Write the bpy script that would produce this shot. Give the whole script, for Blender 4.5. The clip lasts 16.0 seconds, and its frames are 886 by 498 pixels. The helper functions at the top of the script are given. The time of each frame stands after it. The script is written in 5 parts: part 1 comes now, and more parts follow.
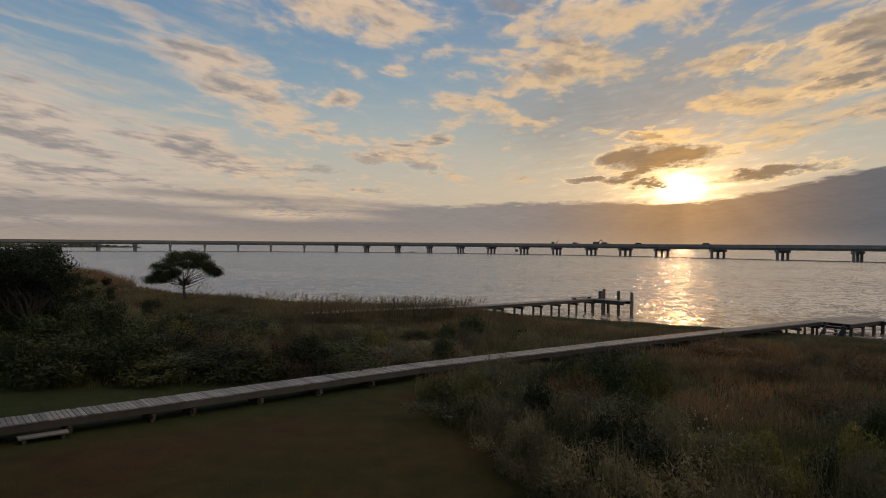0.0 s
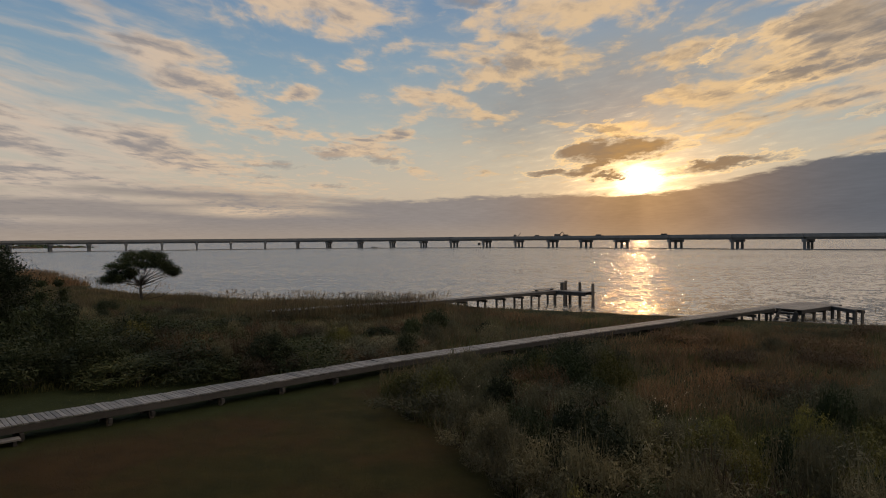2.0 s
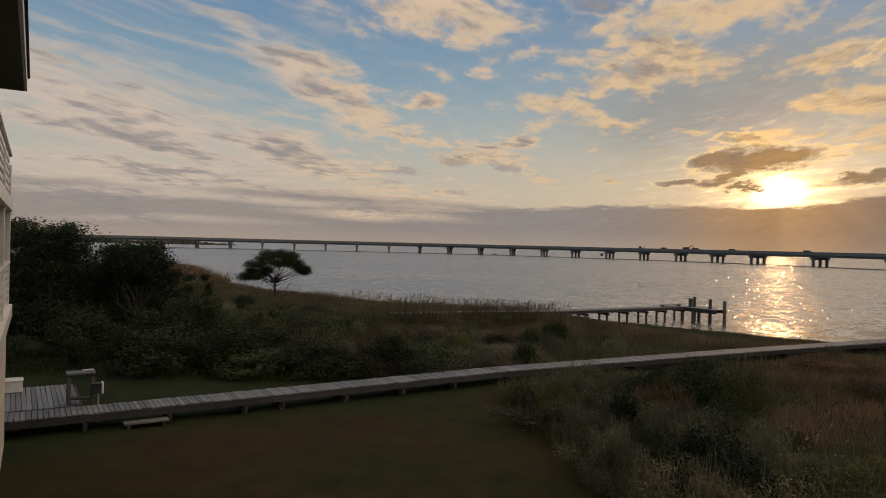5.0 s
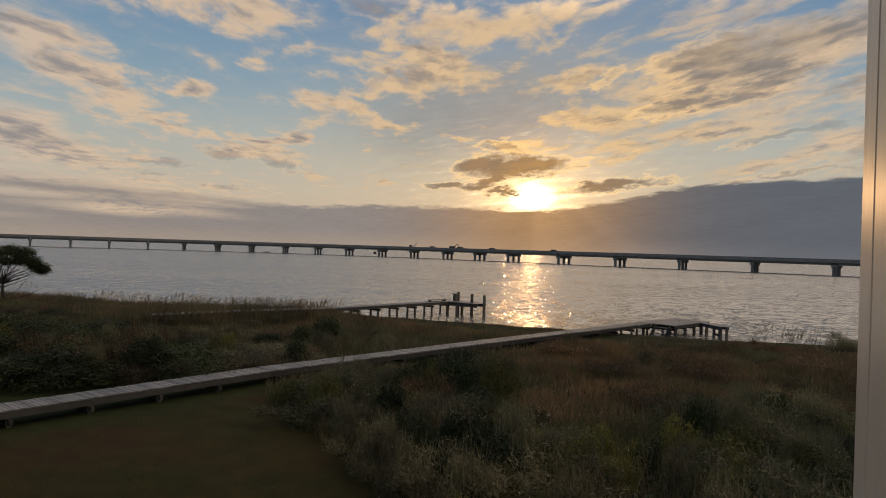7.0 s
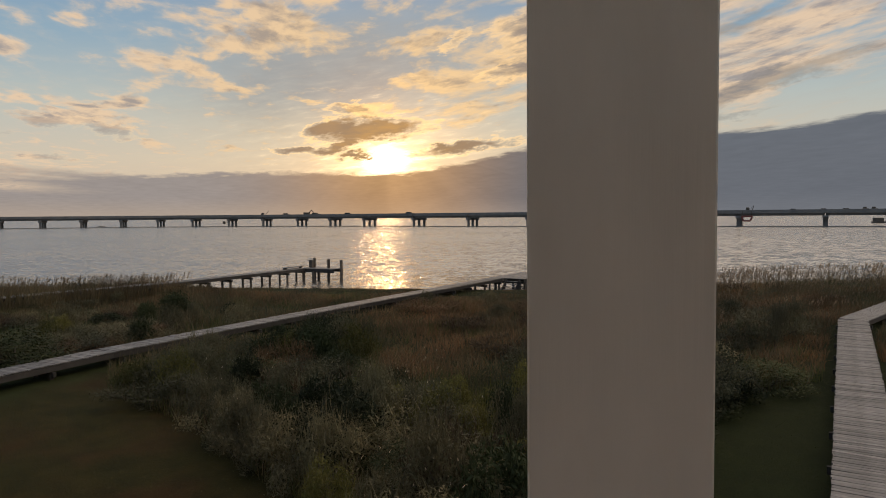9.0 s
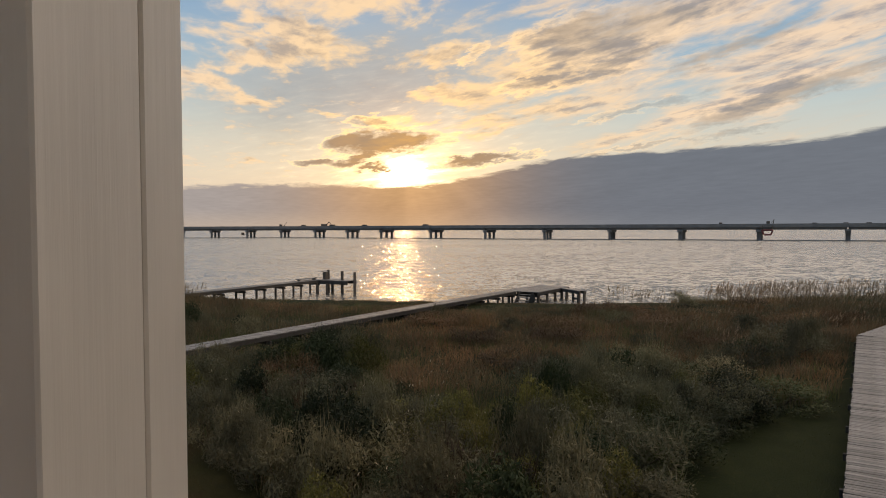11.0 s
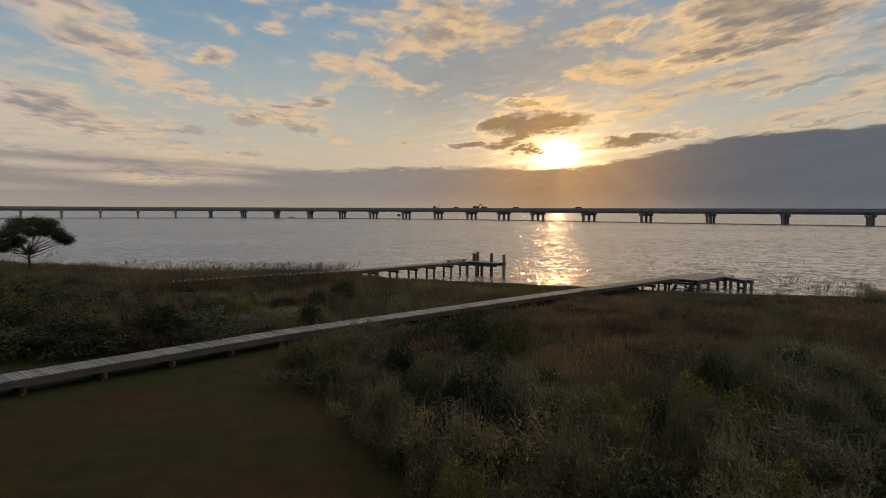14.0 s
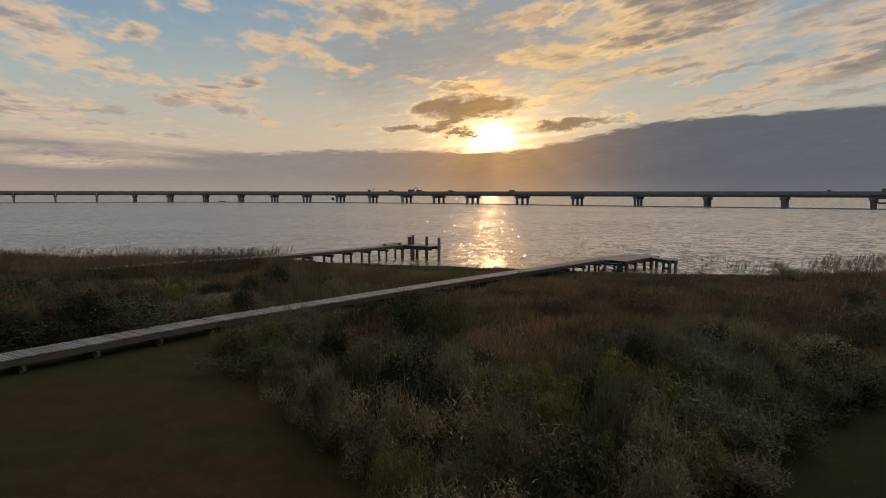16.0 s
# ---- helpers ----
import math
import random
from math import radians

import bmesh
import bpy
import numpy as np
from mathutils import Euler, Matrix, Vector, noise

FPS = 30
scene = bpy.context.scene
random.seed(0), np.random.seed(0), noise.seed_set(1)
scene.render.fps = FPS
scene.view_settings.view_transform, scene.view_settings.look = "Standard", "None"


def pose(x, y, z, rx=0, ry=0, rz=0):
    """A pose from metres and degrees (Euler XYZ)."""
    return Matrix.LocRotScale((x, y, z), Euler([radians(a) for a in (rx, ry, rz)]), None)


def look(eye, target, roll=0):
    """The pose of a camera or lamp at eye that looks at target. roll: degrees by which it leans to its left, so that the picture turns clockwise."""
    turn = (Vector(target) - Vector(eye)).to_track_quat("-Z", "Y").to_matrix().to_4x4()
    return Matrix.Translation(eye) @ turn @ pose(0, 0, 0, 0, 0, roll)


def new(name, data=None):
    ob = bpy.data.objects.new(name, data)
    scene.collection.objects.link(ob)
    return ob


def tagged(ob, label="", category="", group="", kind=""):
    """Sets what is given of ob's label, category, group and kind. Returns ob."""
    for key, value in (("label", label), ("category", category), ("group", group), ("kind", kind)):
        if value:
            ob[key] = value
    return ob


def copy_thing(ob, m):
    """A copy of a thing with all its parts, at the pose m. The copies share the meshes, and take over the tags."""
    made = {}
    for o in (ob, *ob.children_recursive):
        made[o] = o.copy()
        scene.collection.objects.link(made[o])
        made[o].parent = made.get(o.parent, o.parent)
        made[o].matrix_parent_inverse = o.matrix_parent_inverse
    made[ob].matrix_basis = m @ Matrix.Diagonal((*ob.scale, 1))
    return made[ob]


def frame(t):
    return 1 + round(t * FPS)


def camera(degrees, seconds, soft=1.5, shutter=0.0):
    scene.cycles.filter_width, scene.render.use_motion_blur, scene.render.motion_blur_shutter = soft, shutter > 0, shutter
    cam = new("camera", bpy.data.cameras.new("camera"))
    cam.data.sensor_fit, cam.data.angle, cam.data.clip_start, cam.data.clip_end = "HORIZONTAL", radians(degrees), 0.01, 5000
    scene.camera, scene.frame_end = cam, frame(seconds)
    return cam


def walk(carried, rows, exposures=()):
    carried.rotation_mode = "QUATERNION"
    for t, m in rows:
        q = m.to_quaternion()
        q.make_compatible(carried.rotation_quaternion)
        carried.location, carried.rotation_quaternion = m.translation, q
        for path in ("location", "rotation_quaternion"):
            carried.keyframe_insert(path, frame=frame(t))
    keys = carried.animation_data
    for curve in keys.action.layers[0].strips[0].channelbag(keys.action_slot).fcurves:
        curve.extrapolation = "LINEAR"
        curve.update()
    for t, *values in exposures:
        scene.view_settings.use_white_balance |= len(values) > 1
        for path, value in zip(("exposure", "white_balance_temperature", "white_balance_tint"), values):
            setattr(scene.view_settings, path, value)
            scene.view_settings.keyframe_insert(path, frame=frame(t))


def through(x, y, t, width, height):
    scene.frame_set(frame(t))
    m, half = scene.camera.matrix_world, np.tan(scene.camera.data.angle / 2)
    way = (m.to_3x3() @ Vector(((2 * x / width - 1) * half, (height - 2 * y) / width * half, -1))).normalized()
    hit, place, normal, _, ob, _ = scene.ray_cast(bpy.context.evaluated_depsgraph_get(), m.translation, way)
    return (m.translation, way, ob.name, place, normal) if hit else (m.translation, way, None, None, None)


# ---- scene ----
cam = camera(66.87, 16.0, 1.0)
PATH = [
    (0, (0.001, -0.000, 4.754), (0.000, 9.999, 4.684), 0.47),
    (0.5, (0.028, 0.015, 4.755), (0.147, 10.013, 4.628), -0.65),
    (1, (0.022, 0.022, 4.751), (0.331, 10.016, 4.611), -1.06),
    (1.5, (0.030, 0.015, 4.743), (0.496, 10.004, 4.614), -0.69),
    (2, (0.030, 0.042, 4.749), (0.580, 10.026, 4.596), -0.48),
    (2.5, (0.022, 0.018, 4.736), (0.318, 10.012, 4.573), -0.58),
    (3, (-0.026, 0.156, 4.730), (-0.742, 10.129, 4.614), -0.92),
    (3.2, (-0.084, 0.127, 4.736), (-1.316, 10.050, 4.652), -0.99),
    (3.62, (-0.105, 0.102, 4.745), (-2.085, 9.904, 4.707), -0.85),
    (4.04, (-0.100, 0.070, 4.762), (-2.270, 9.832, 4.733), -0.29),
    (4.46, (-0.081, 0.043, 4.777), (-2.023, 9.852, 4.737), 0.48),
    (4.88, (-0.060, 0.030, 4.784), (-1.488, 9.928, 4.728), 1.23),
    (5.3, (-0.046, 0.044, 4.775), (-0.806, 10.015, 4.713), 1.77),
    (5.5, (-0.036, 0.093, 4.744), (-0.463, 10.084, 4.684), 1.93),
    (6, (0.026, 0.069, 4.735), (0.510, 10.057, 4.658), 2.01),
    (6.5, (0.006, 0.069, 4.713), (1.385, 9.973, 4.655), 2.04),
    (7, (0.049, 0.025, 4.721), (2.135, 9.805, 4.728), 1.80),
    (7.5, (0.025, -0.013, 4.724), (2.557, 9.661, 4.741), 1.60),
    (8, (0.021, -0.032, 4.709), (2.984, 9.518, 4.664), 1.30),
    (8.5, (0.061, -0.042, 4.731), (3.753, 9.248, 4.464), -0.18),
    (8.7, (0.099, -0.039, 4.680), (3.960, 9.178, 4.301), -0.25),
    (9.12, (0.121, -0.043, 4.662), (4.337, 9.009, 4.118), -0.65),
    (9.54, (0.175, -0.007, 4.665), (4.689, 8.897, 4.073), -1.28),
    (9.96, (0.249, 0.047, 4.677), (4.916, 8.874, 4.120), -1.77),
    (10.38, (0.327, 0.089, 4.689), (4.912, 8.964, 4.217), -1.77),
    (10.8, (0.388, 0.084, 4.688), (4.557, 9.166, 4.320), -0.89),
    (11, (0.425, -0.033, 4.672), (4.297, 9.181, 4.352), -0.21),
    (11.2, (0.475, 0.048, 4.676), (3.930, 9.415, 4.392), 0.00),
    (11.5, (0.593, 0.238, 4.685), (3.538, 9.791, 4.445), 0.14),
    (12, (0.597, 0.291, 4.685), (3.167, 9.952, 4.419), -2.13),
    (12.5, (0.598, 0.347, 4.677), (2.452, 10.169, 4.375), -2.98),
    (13, (0.623, 0.395, 4.672), (2.113, 10.277, 4.334), -1.74),
    (13.5, (0.637, 0.345, 4.672), (2.235, 10.205, 4.184), -0.41),
    (14, (0.636, 0.305, 4.675), (2.359, 10.138, 4.092), 0.22),
    (14.5, (0.642, 0.266, 4.679), (2.555, 10.066, 4.130), 0.29),
    (15, (0.627, 0.248, 4.685), (2.916, 9.969, 4.178), 0.53),
    (15.5, (0.657, 0.199, 4.677), (3.251, 9.834, 4.012), 1.06),
    (16, (0.648, 0.233, 4.682), (3.304, 9.839, 3.856), 0.10),
]
walk(cam, [(t, look(eye, target, roll)) for t, eye, target, roll in PATH],
     [(0, 0.0), (7.5, -0.02), (8.7, 0.16), (10.8, 0.56), (11.2, 0.36), (11.7, 0.08), (12.5, 0.02), (16, 0.02)])


# ---- light: low sun behind thin cloud, evening sky with broken cloud ----
SUN_AZ, SUN_EL = 19.6, 5.0          # degrees; azimuth to the right of +y
sun_dir = Vector((math.sin(radians(SUN_AZ)) * math.cos(radians(SUN_EL)),
                  math.cos(radians(SUN_AZ)) * math.cos(radians(SUN_EL)), math.sin(radians(SUN_EL))))
sun_data = bpy.data.lights.new("sun", "SUN")
sun_data.energy, sun_data.angle, sun_data.color = 0.075, radians(1.0), (1.0, 0.52, 0.20)
sun = new("sun", sun_data)
sun.matrix_world = look((0, 0, 60), Vector((0, 0, 60)) - sun_dir)
tagged(sun, kind="structure")

world = bpy.data.worlds.new("evening_sky")
scene.world = world
world.use_nodes = True
WT = world.node_tree
WT.nodes.clear()


def put(value, sock):
    if hasattr(value, "is_output"):
        WT.links.new(value, sock)
    else:
        sock.default_value = value


def wm(op, a, b=None, c=None, clamp=False):
    n = WT.nodes.new("ShaderNodeMath")
    n.operation, n.use_clamp = op, clamp
    for v, s in zip((a, b, c), n.inputs):
        if v is not None:
            put(v, s)
    return n.outputs[0]


def wv(op, a, b=None):
    n = WT.nodes.new("ShaderNodeVectorMath")
    n.operation = op
    put(a, n.inputs[0])
    if b is not None:
        put(b, n.inputs[1])
    return n.outputs["Value"] if op in ("DOT_PRODUCT", "LENGTH") else n.outputs[0]


def wmix(f, a, b, mode="MIX"):
    n = WT.nodes.new("ShaderNodeMix")
    n.data_type, n.blend_type = "RGBA", mode
    n.clamp_factor = True
    put(f, n.inputs[0])
    put((*a, 1) if isinstance(a, tuple) else a, n.inputs[6])
    put((*b, 1) if isinstance(b, tuple) else b, n.inputs[7])
    return n.outputs[2]


def wstep(v, lo, hi):
    n = WT.nodes.new("ShaderNodeMapRange")
    n.interpolation_type = "SMOOTHSTEP"
    put(v, n.inputs[0])
    put(lo, n.inputs[1])
    put(hi, n.inputs[2])
    return n.outputs[0]


def wnoise(vec, scale, detail=5, rough=0.55, colour=False):
    n = WT.nodes.new("ShaderNodeTexNoise")
    put(vec, n.inputs["Vector"])
    n.inputs["Scale"].default_value, n.inputs["Detail"].default_value, n.inputs["Roughness"].default_value = scale, detail, rough
    return n.outputs["Color" if colour else "Fac"]


def wmap(vec, loc, rot, scale):
    n = WT.nodes.new("ShaderNodeMapping")
    n.vector_type = "TEXTURE"
    put(vec, n.inputs["Vector"])
    n.inputs["Location"].default_value = (*loc, 0)
    n.inputs["Rotation"].default_value = (0, 0, radians(rot))
    n.inputs["Scale"].default_value = (*scale, 1)
    return n.outputs[0]


way = WT.nodes.new("ShaderNodeTexCoord").outputs["Generated"]
way = wv("NORMALIZE", way)
sep = WT.nodes.new("ShaderNodeSeparateXYZ")
put(way, sep.inputs[0])
az = wm("MULTIPLY", wm("ARCTAN2", sep.outputs[0], sep.outputs[1]), 57.29578)
el = wm("MULTIPLY", wm("ARCSINE", sep.outputs[2]), 57.29578)
com = WT.nodes.new("ShaderNodeCombineXYZ")
put(az, com.inputs[0])
put(el, com.inputs[1])
flat = com.outputs[0]                                   # degrees: azimuth, elevation
push = wv("SUBTRACT", wnoise(wv("MULTIPLY", flat, (0.16, 0.34, 1)), 1.0, 4, 0.54, True), (0.5, 0.5, 0.5))
torn = wv("ADD", flat, wv("MULTIPLY", push, (7.0, 3.4, 0)))
drawn = wv("ADD", flat, wv("MULTIPLY", wv("SUBTRACT", wnoise(wv("MULTIPLY", flat, (0.07, 0.26, 1)), 1.0, 2, 0.5, True), (0.5, 0.5, 0.5)), (9.0, 1.3, 0)))
toward = wv("DOT_PRODUCT", way, tuple(sun_dir))          # 1 at the sun
near_sun = wm("POWER", wm("MAXIMUM", toward, 0.0), 26.0)
ring = wm("POWER", wm("MAXIMUM", toward, 0.0), 190.0)


def blob(az0, el0, long, high, turn=0.0, amount=1.0, vec=None):
    """A soft patch of cloud round a place in the sky, in degrees."""
    c, n = math.cos(radians(turn)), math.sin(radians(turn))
    off = wv("SUBTRACT", vec or torn, (az0, el0, 0.0))
    u = wv("DOT_PRODUCT", off, (c / long, n / long, 0.0))
    v = wv("DOT_PRODUCT", off, (-n / high, c / high, 0.0))
    d = wm("SQRT", wm("MULTIPLY_ADD", u, u, wm("MULTIPLY", v, v)))
    return wm("MULTIPLY", wstep(d, 1.3, 0.05), amount)


def most(items, vec=None):
    """The strongest of many patches, each joined to the last as it is made."""
    out = None
    for it in items:
        v = blob(*it, vec=vec) if len(it) == 6 else blob(*it, 1.0, vec=vec)
        out = v if out is None else wm("MAXIMUM", out, v)
    return out


def centred(v, gain):
    return wm("MULTIPLY", wm("SUBTRACT", v, 0.5), gain)


# clear sky: physical sky blended with the evening gradient
nishita = WT.nodes.new("ShaderNodeTexSky")
nishita.sky_type, nishita.sun_disc = "NISHITA", False
nishita.sun_elevation, nishita.sun_rotation = radians(SUN_EL), radians(SUN_AZ)
nishita.dust_density, nishita.air_density = 1.2, 1.0
ramp = WT.nodes.new("ShaderNodeValToRGB")
put(wm("DIVIDE", el, 45.0, clamp=True), ramp.inputs[0])
stops = ((0.0, (0.46, 0.36, 0.30)), (0.10, (0.49, 0.44, 0.37)), (0.20, (0.37, 0.415, 0.42)), (0.30, (0.215, 0.325, 0.43)),
         (0.42, (0.14, 0.25, 0.405)), (0.62, (0.18, 0.29, 0.45)), (1.0, (0.18, 0.29, 0.45)))
while len(ramp.color_ramp.elements) < len(stops):
    ramp.color_ramp.elements.new(0.5)
for e, (p, c) in zip(ramp.color_ramp.elements, stops):
    e.position, e.color = p, (*c, 1)
clear = wmix(0.004, ramp.outputs[0], nishita.outputs[0])
clear = wmix(wm("MULTIPLY", near_sun, 0.22), clear, (0.62, 0.43, 0.22))


# the cloud layer as a flat sheet overhead: it draws together towards the horizon, its streaks towards one far point
DRIFT = radians(9.0)
height = wm("ADD", wm("MAXIMUM", sep.outputs[2], 0.0), 0.045)
lay = WT.nodes.new("ShaderNodeCombineXYZ")
put(wm("DIVIDE", wm("MULTIPLY_ADD", sep.outputs[0], math.cos(DRIFT), wm("MULTIPLY", sep.outputs[1], -math.sin(DRIFT))), height), lay.inputs[0])
put(wm("DIVIDE", wm("MULTIPLY_ADD", sep.outputs[0], math.sin(DRIFT), wm("MULTIPLY", sep.outputs[1], math.cos(DRIFT))), height), lay.inputs[1])
layer_way = lay.outputs[0]
layer_push = wv("SUBTRACT", wnoise(wv("MULTIPLY", layer_way, (1.6, 0.9, 1)), 1.0, 4, 0.55, True), (0.5, 0.5, 0.5))
layer_way = wv("ADD", layer_way, wv("MULTIPLY", layer_push, (0.34, 0.50, 0)))


def of_layer(across, along, detail, rough, shift=(0.0, 0.0, 0.0)):
    return wnoise(wv("MULTIPLY", wv("ADD", layer_way, shift), (across, along, 1)), 1.0, detail, rough)


# texture of the cloud: long soft streaks at the sides, small puffs and ripples between them
turn_right = wstep(az, 8.0, 24.0)
warp = wv("ADD", flat, wv("MULTIPLY", push, (2.6, 1.5, 0)))
streak_l = wnoise(wmap(warp, (0, 0), -10.0, (13.0, 1.15)), 1.0, 5, 0.52)
streak_r = wnoise(wmap(warp, (3, 5), 13.0, (8.5, 1.0)), 1.0, 7, 0.58)
streaks = wm("ADD", wm("MULTIPLY", streak_l, wm("SUBTRACT", 1.0, turn_right)), wm("MULTIPLY", streak_r, turn_right))
puffs = of_layer(4.6, 2.6, 6, 0.56)
puffs_sunward = of_layer(4.6, 2.6, 5, 0.60, (0.02, 0.16, 0.0))
ripple = of_layer(11.0, 6.5, 4, 0.56)
fibres = of_layer(4.2, 0.9, 6, 0.58)
side_l, side_r = wstep(az, -12.0, -26.0), wstep(az, 20.0, 34.0)
sides = wm("MAXIMUM", wm("MULTIPLY", side_l, 1.2), wm("MULTIPLY", side_r, 0.75))
tex = wm("ADD", wm("MULTIPLY", wm("ADD", centred(puffs, 2.5), centred(ripple, 1.15)), wm("SUBTRACT", 1.0, wm("MULTIPLY", sides, 0.72))),
         wm("MULTIPLY", wm("ADD", centred(streaks, 2.4), centred(fibres, 1.2)), wm("MULTIPLY_ADD", sides, 0.55, 0.35)))

# places of the clouds: azimuth, elevation, half length, half height, lean, amount
cloud_left = [
    (-17.6, 12.7, 11.0, 2.5, -25, 1.15), (-24.5, 16.4, 4.5, 1.0, -24, 0.8), (-10.6, 9.8, 3.2, 1.0, -26, 0.95), (-8.8, 12.2, 1.8, 0.9, 12, 0.9),
    (-33.0, 9.4, 14.0, 4.6, -10, 1.15), (-37.5, 12.6, 5.5, 1.6, -14, 1.0), (-21.0, 7.2, 12.0, 2.6, -10, 1.05), (-30.0, 5.0, 16.0, 2.0, -3, 1.0),
    (-21.0, 10.4, 4.0, 0.9, 4, 0.6), (-31.0, 20.0, 6.0, 1.4, -10, 0.8), (-55.0, 12.0, 17.0, 6.0, -10, 0.95)]
cloud_middle = [
    (-7.0, 18.9, 8.0, 2.6, -6), (-1.6, 15.6, 2.4, 1.2, 20, 0.7), (-3.9, 14.2, 1.8, 0.6, 8, 0.75),
    (-3.4, 7.5, 4.6, 1.3, -12, 1.15), (-1.4, 9.2, 3.6, 0.9, 12, 1.15), (0.6, 5.9, 2.4, 0.5, -30, 0.7), (-7.2, 8.6, 1.6, 0.5, 0, 0.7),
    (1.8, 11.5, 5.2, 1.0, -6, 1.1), (7.2, 10.4, 4.0, 0.7, 0, 1.1), (6.0, 5.7, 2.2, 0.6, 14, 0.6), (12.4, 9.4, 1.8, 0.4, 4, 0.7),
    (10.4, 15.0, 8.2, 2.7, 8), (15.5, 18.6, 12.0, 2.4, 6), (5.5, 12.8, 3.0, 0.6, -6, 0.6)]
cloud_right = [
    (23.6, 14.4, 5.6, 1.2, 8, 0.95), (17.8, 8.9, 4.2, 1.2, 4), (26.0, 11.2, 7.0, 1.6, 9, 1.1), (35.0, 13.8, 13.0, 4.2, 12, 1.3), (44.0, 16.6, 13.0, 2.8, 16, 1.1),
    (34.0, 9.9, 12.0, 1.1, 7, 1.0), (28.0, 8.4, 6.0, 0.6, 8, 0.8), (40.5, 7.9, 8.0, 0.8, 9, 0.9), (49.0, 10.2, 14.0, 2.0, 15, 1.2), (52.0, 14.0, 14.0, 2.2, 15, 1.15),
    (33.0, 18.4, 9.0, 1.6, 14, 0.8), (74.0, 15.0, 18.0, 5.0, 8, 0.9)]
lit = wm("MAXIMUM", wm("MAXIMUM", most(cloud_left), most(cloud_middle)), most(cloud_right))
low = wm("MULTIPLY", wstep(el, 6.5, 3.5), wstep(az, 4.0, -12.0))          # stratus low on the left
aloft = wm("MULTIPLY", wstep(el, 18.5, 24.0), wm("MULTIPLY_ADD", wstep(az, -5.0, 20.0), 0.66, 0.18))                       # broken cloud added above the view, to light the water and land
body = wm("MAXIMUM", wm("MAXIMUM", lit, aloft), wm("MULTIPLY", low, 0.80))
score = wm("MULTIPLY_ADD", body, 1.0, tex)
dens = wstep(score, wm("MULTIPLY_ADD", sides, -0.10, 0.16), wm("MULTIPLY_ADD", sides, 0.25, 0.92))
thin = wm("MULTIPLY", wstep(wm("ADD", tex, wm("MULTIPLY", body, 0.6)), -0.25, 0.65), 0.34)      # veil between the clouds
# thick parts go grey; thin ones, and flanks that face the sun, stay peach
flank = wm("MULTIPLY", wm("SUBTRACT", puffs, puffs_sunward), 3.4)
thick = wstep(wm("ADD", wm("SUBTRACT", score, flank), wm("ADD", wm("MULTIPLY", centred(streaks, 1.7), wm("MULTIPLY_ADD", side_l, 0.9, 1.0)), wm("MULTIPLY_ADD", side_l, 0.10, centred(ripple, 0.2)))), 0.60, wm("MULTIPLY_ADD", side_l, 0.5, 1.75))
peach = wmix(near_sun, (0.66, 0.50, 0.362), (0.77, 0.52, 0.258))
peach = wmix(side_l, peach, (0.60, 0.49, 0.41))
grey = wmix(near_sun, (0.285, 0.262, 0.268), (0.38, 0.28, 0.185))
cloud = wmix(thick, peach, grey)
cloud = wmix(1.0, cloud, wm("MULTIPLY_ADD", wm("MULTIPLY", wstep(el, 18.5, 23.5), wm("MULTIPLY_ADD", wstep(az, -12.0, 26.0), 0.85, 0.15)), 1.6, 1.0), "MULTIPLY")   # unseen cloud overhead brightened, to lift the water and the land
veil = wmix(wstep(az, 0.0, 14.0), (0.50, 0.45, 0.40), wmix(wstep(el, 9.0, 6.0), (0.37, 0.36, 0.35), (0.54, 0.43, 0.31)))
sky = wmix(thin, clear, veil)
murk = wstep(wv("LENGTH", wmap(torn, (16.0, 11.8), 4.0, (15.0, 5.0))), 1.3, 0.1)
sky = wmix(wm("MULTIPLY", murk, wm("MULTIPLY_ADD", puffs, 0.9, 0.42)), sky, wmix(wstep(el, 10.0, 6.0), (0.285, 0.29, 0.30), (0.40, 0.34, 0.27)))
sky = wmix(wm("MULTIPLY", dens, 0.92), sky, cloud)

# the sun behind the gap: a small blaze that fades along lit streaks
fret = wnoise(wmap(wv("ADD", flat, wv("MULTIPLY", push, (1.2, 0.8, 0))), (0, 0), 9.0, (2.4, 0.42)), 1.0, 6, 0.62)
round_sun = wv("LENGTH", wmap(flat, (19.5, 4.6), 0.0, (1.55, 1.0)))
blaze = wm("DIVIDE", 2.5, wm("ADD", 1.0, wm("POWER", wm("MULTIPLY", round_sun, wm("MULTIPLY_ADD", fret, 2.2, -0.25)), 2.6)))
glow = wmix(1.0, wmix(ring, (0, 0, 0), (0.27, 0.115, 0.01)), wmix(1.0, (1.0, 0.70, 0.34), blaze, "MULTIPLY"), "ADD")
glow = wmix(1.0, glow, wmix(wstep(round_sun, 1.5, 0.5), (0, 0, 0), (0.5, 0.6, 0.8)), "ADD")
sky = wmix(1.0, sky, glow, "ADD")
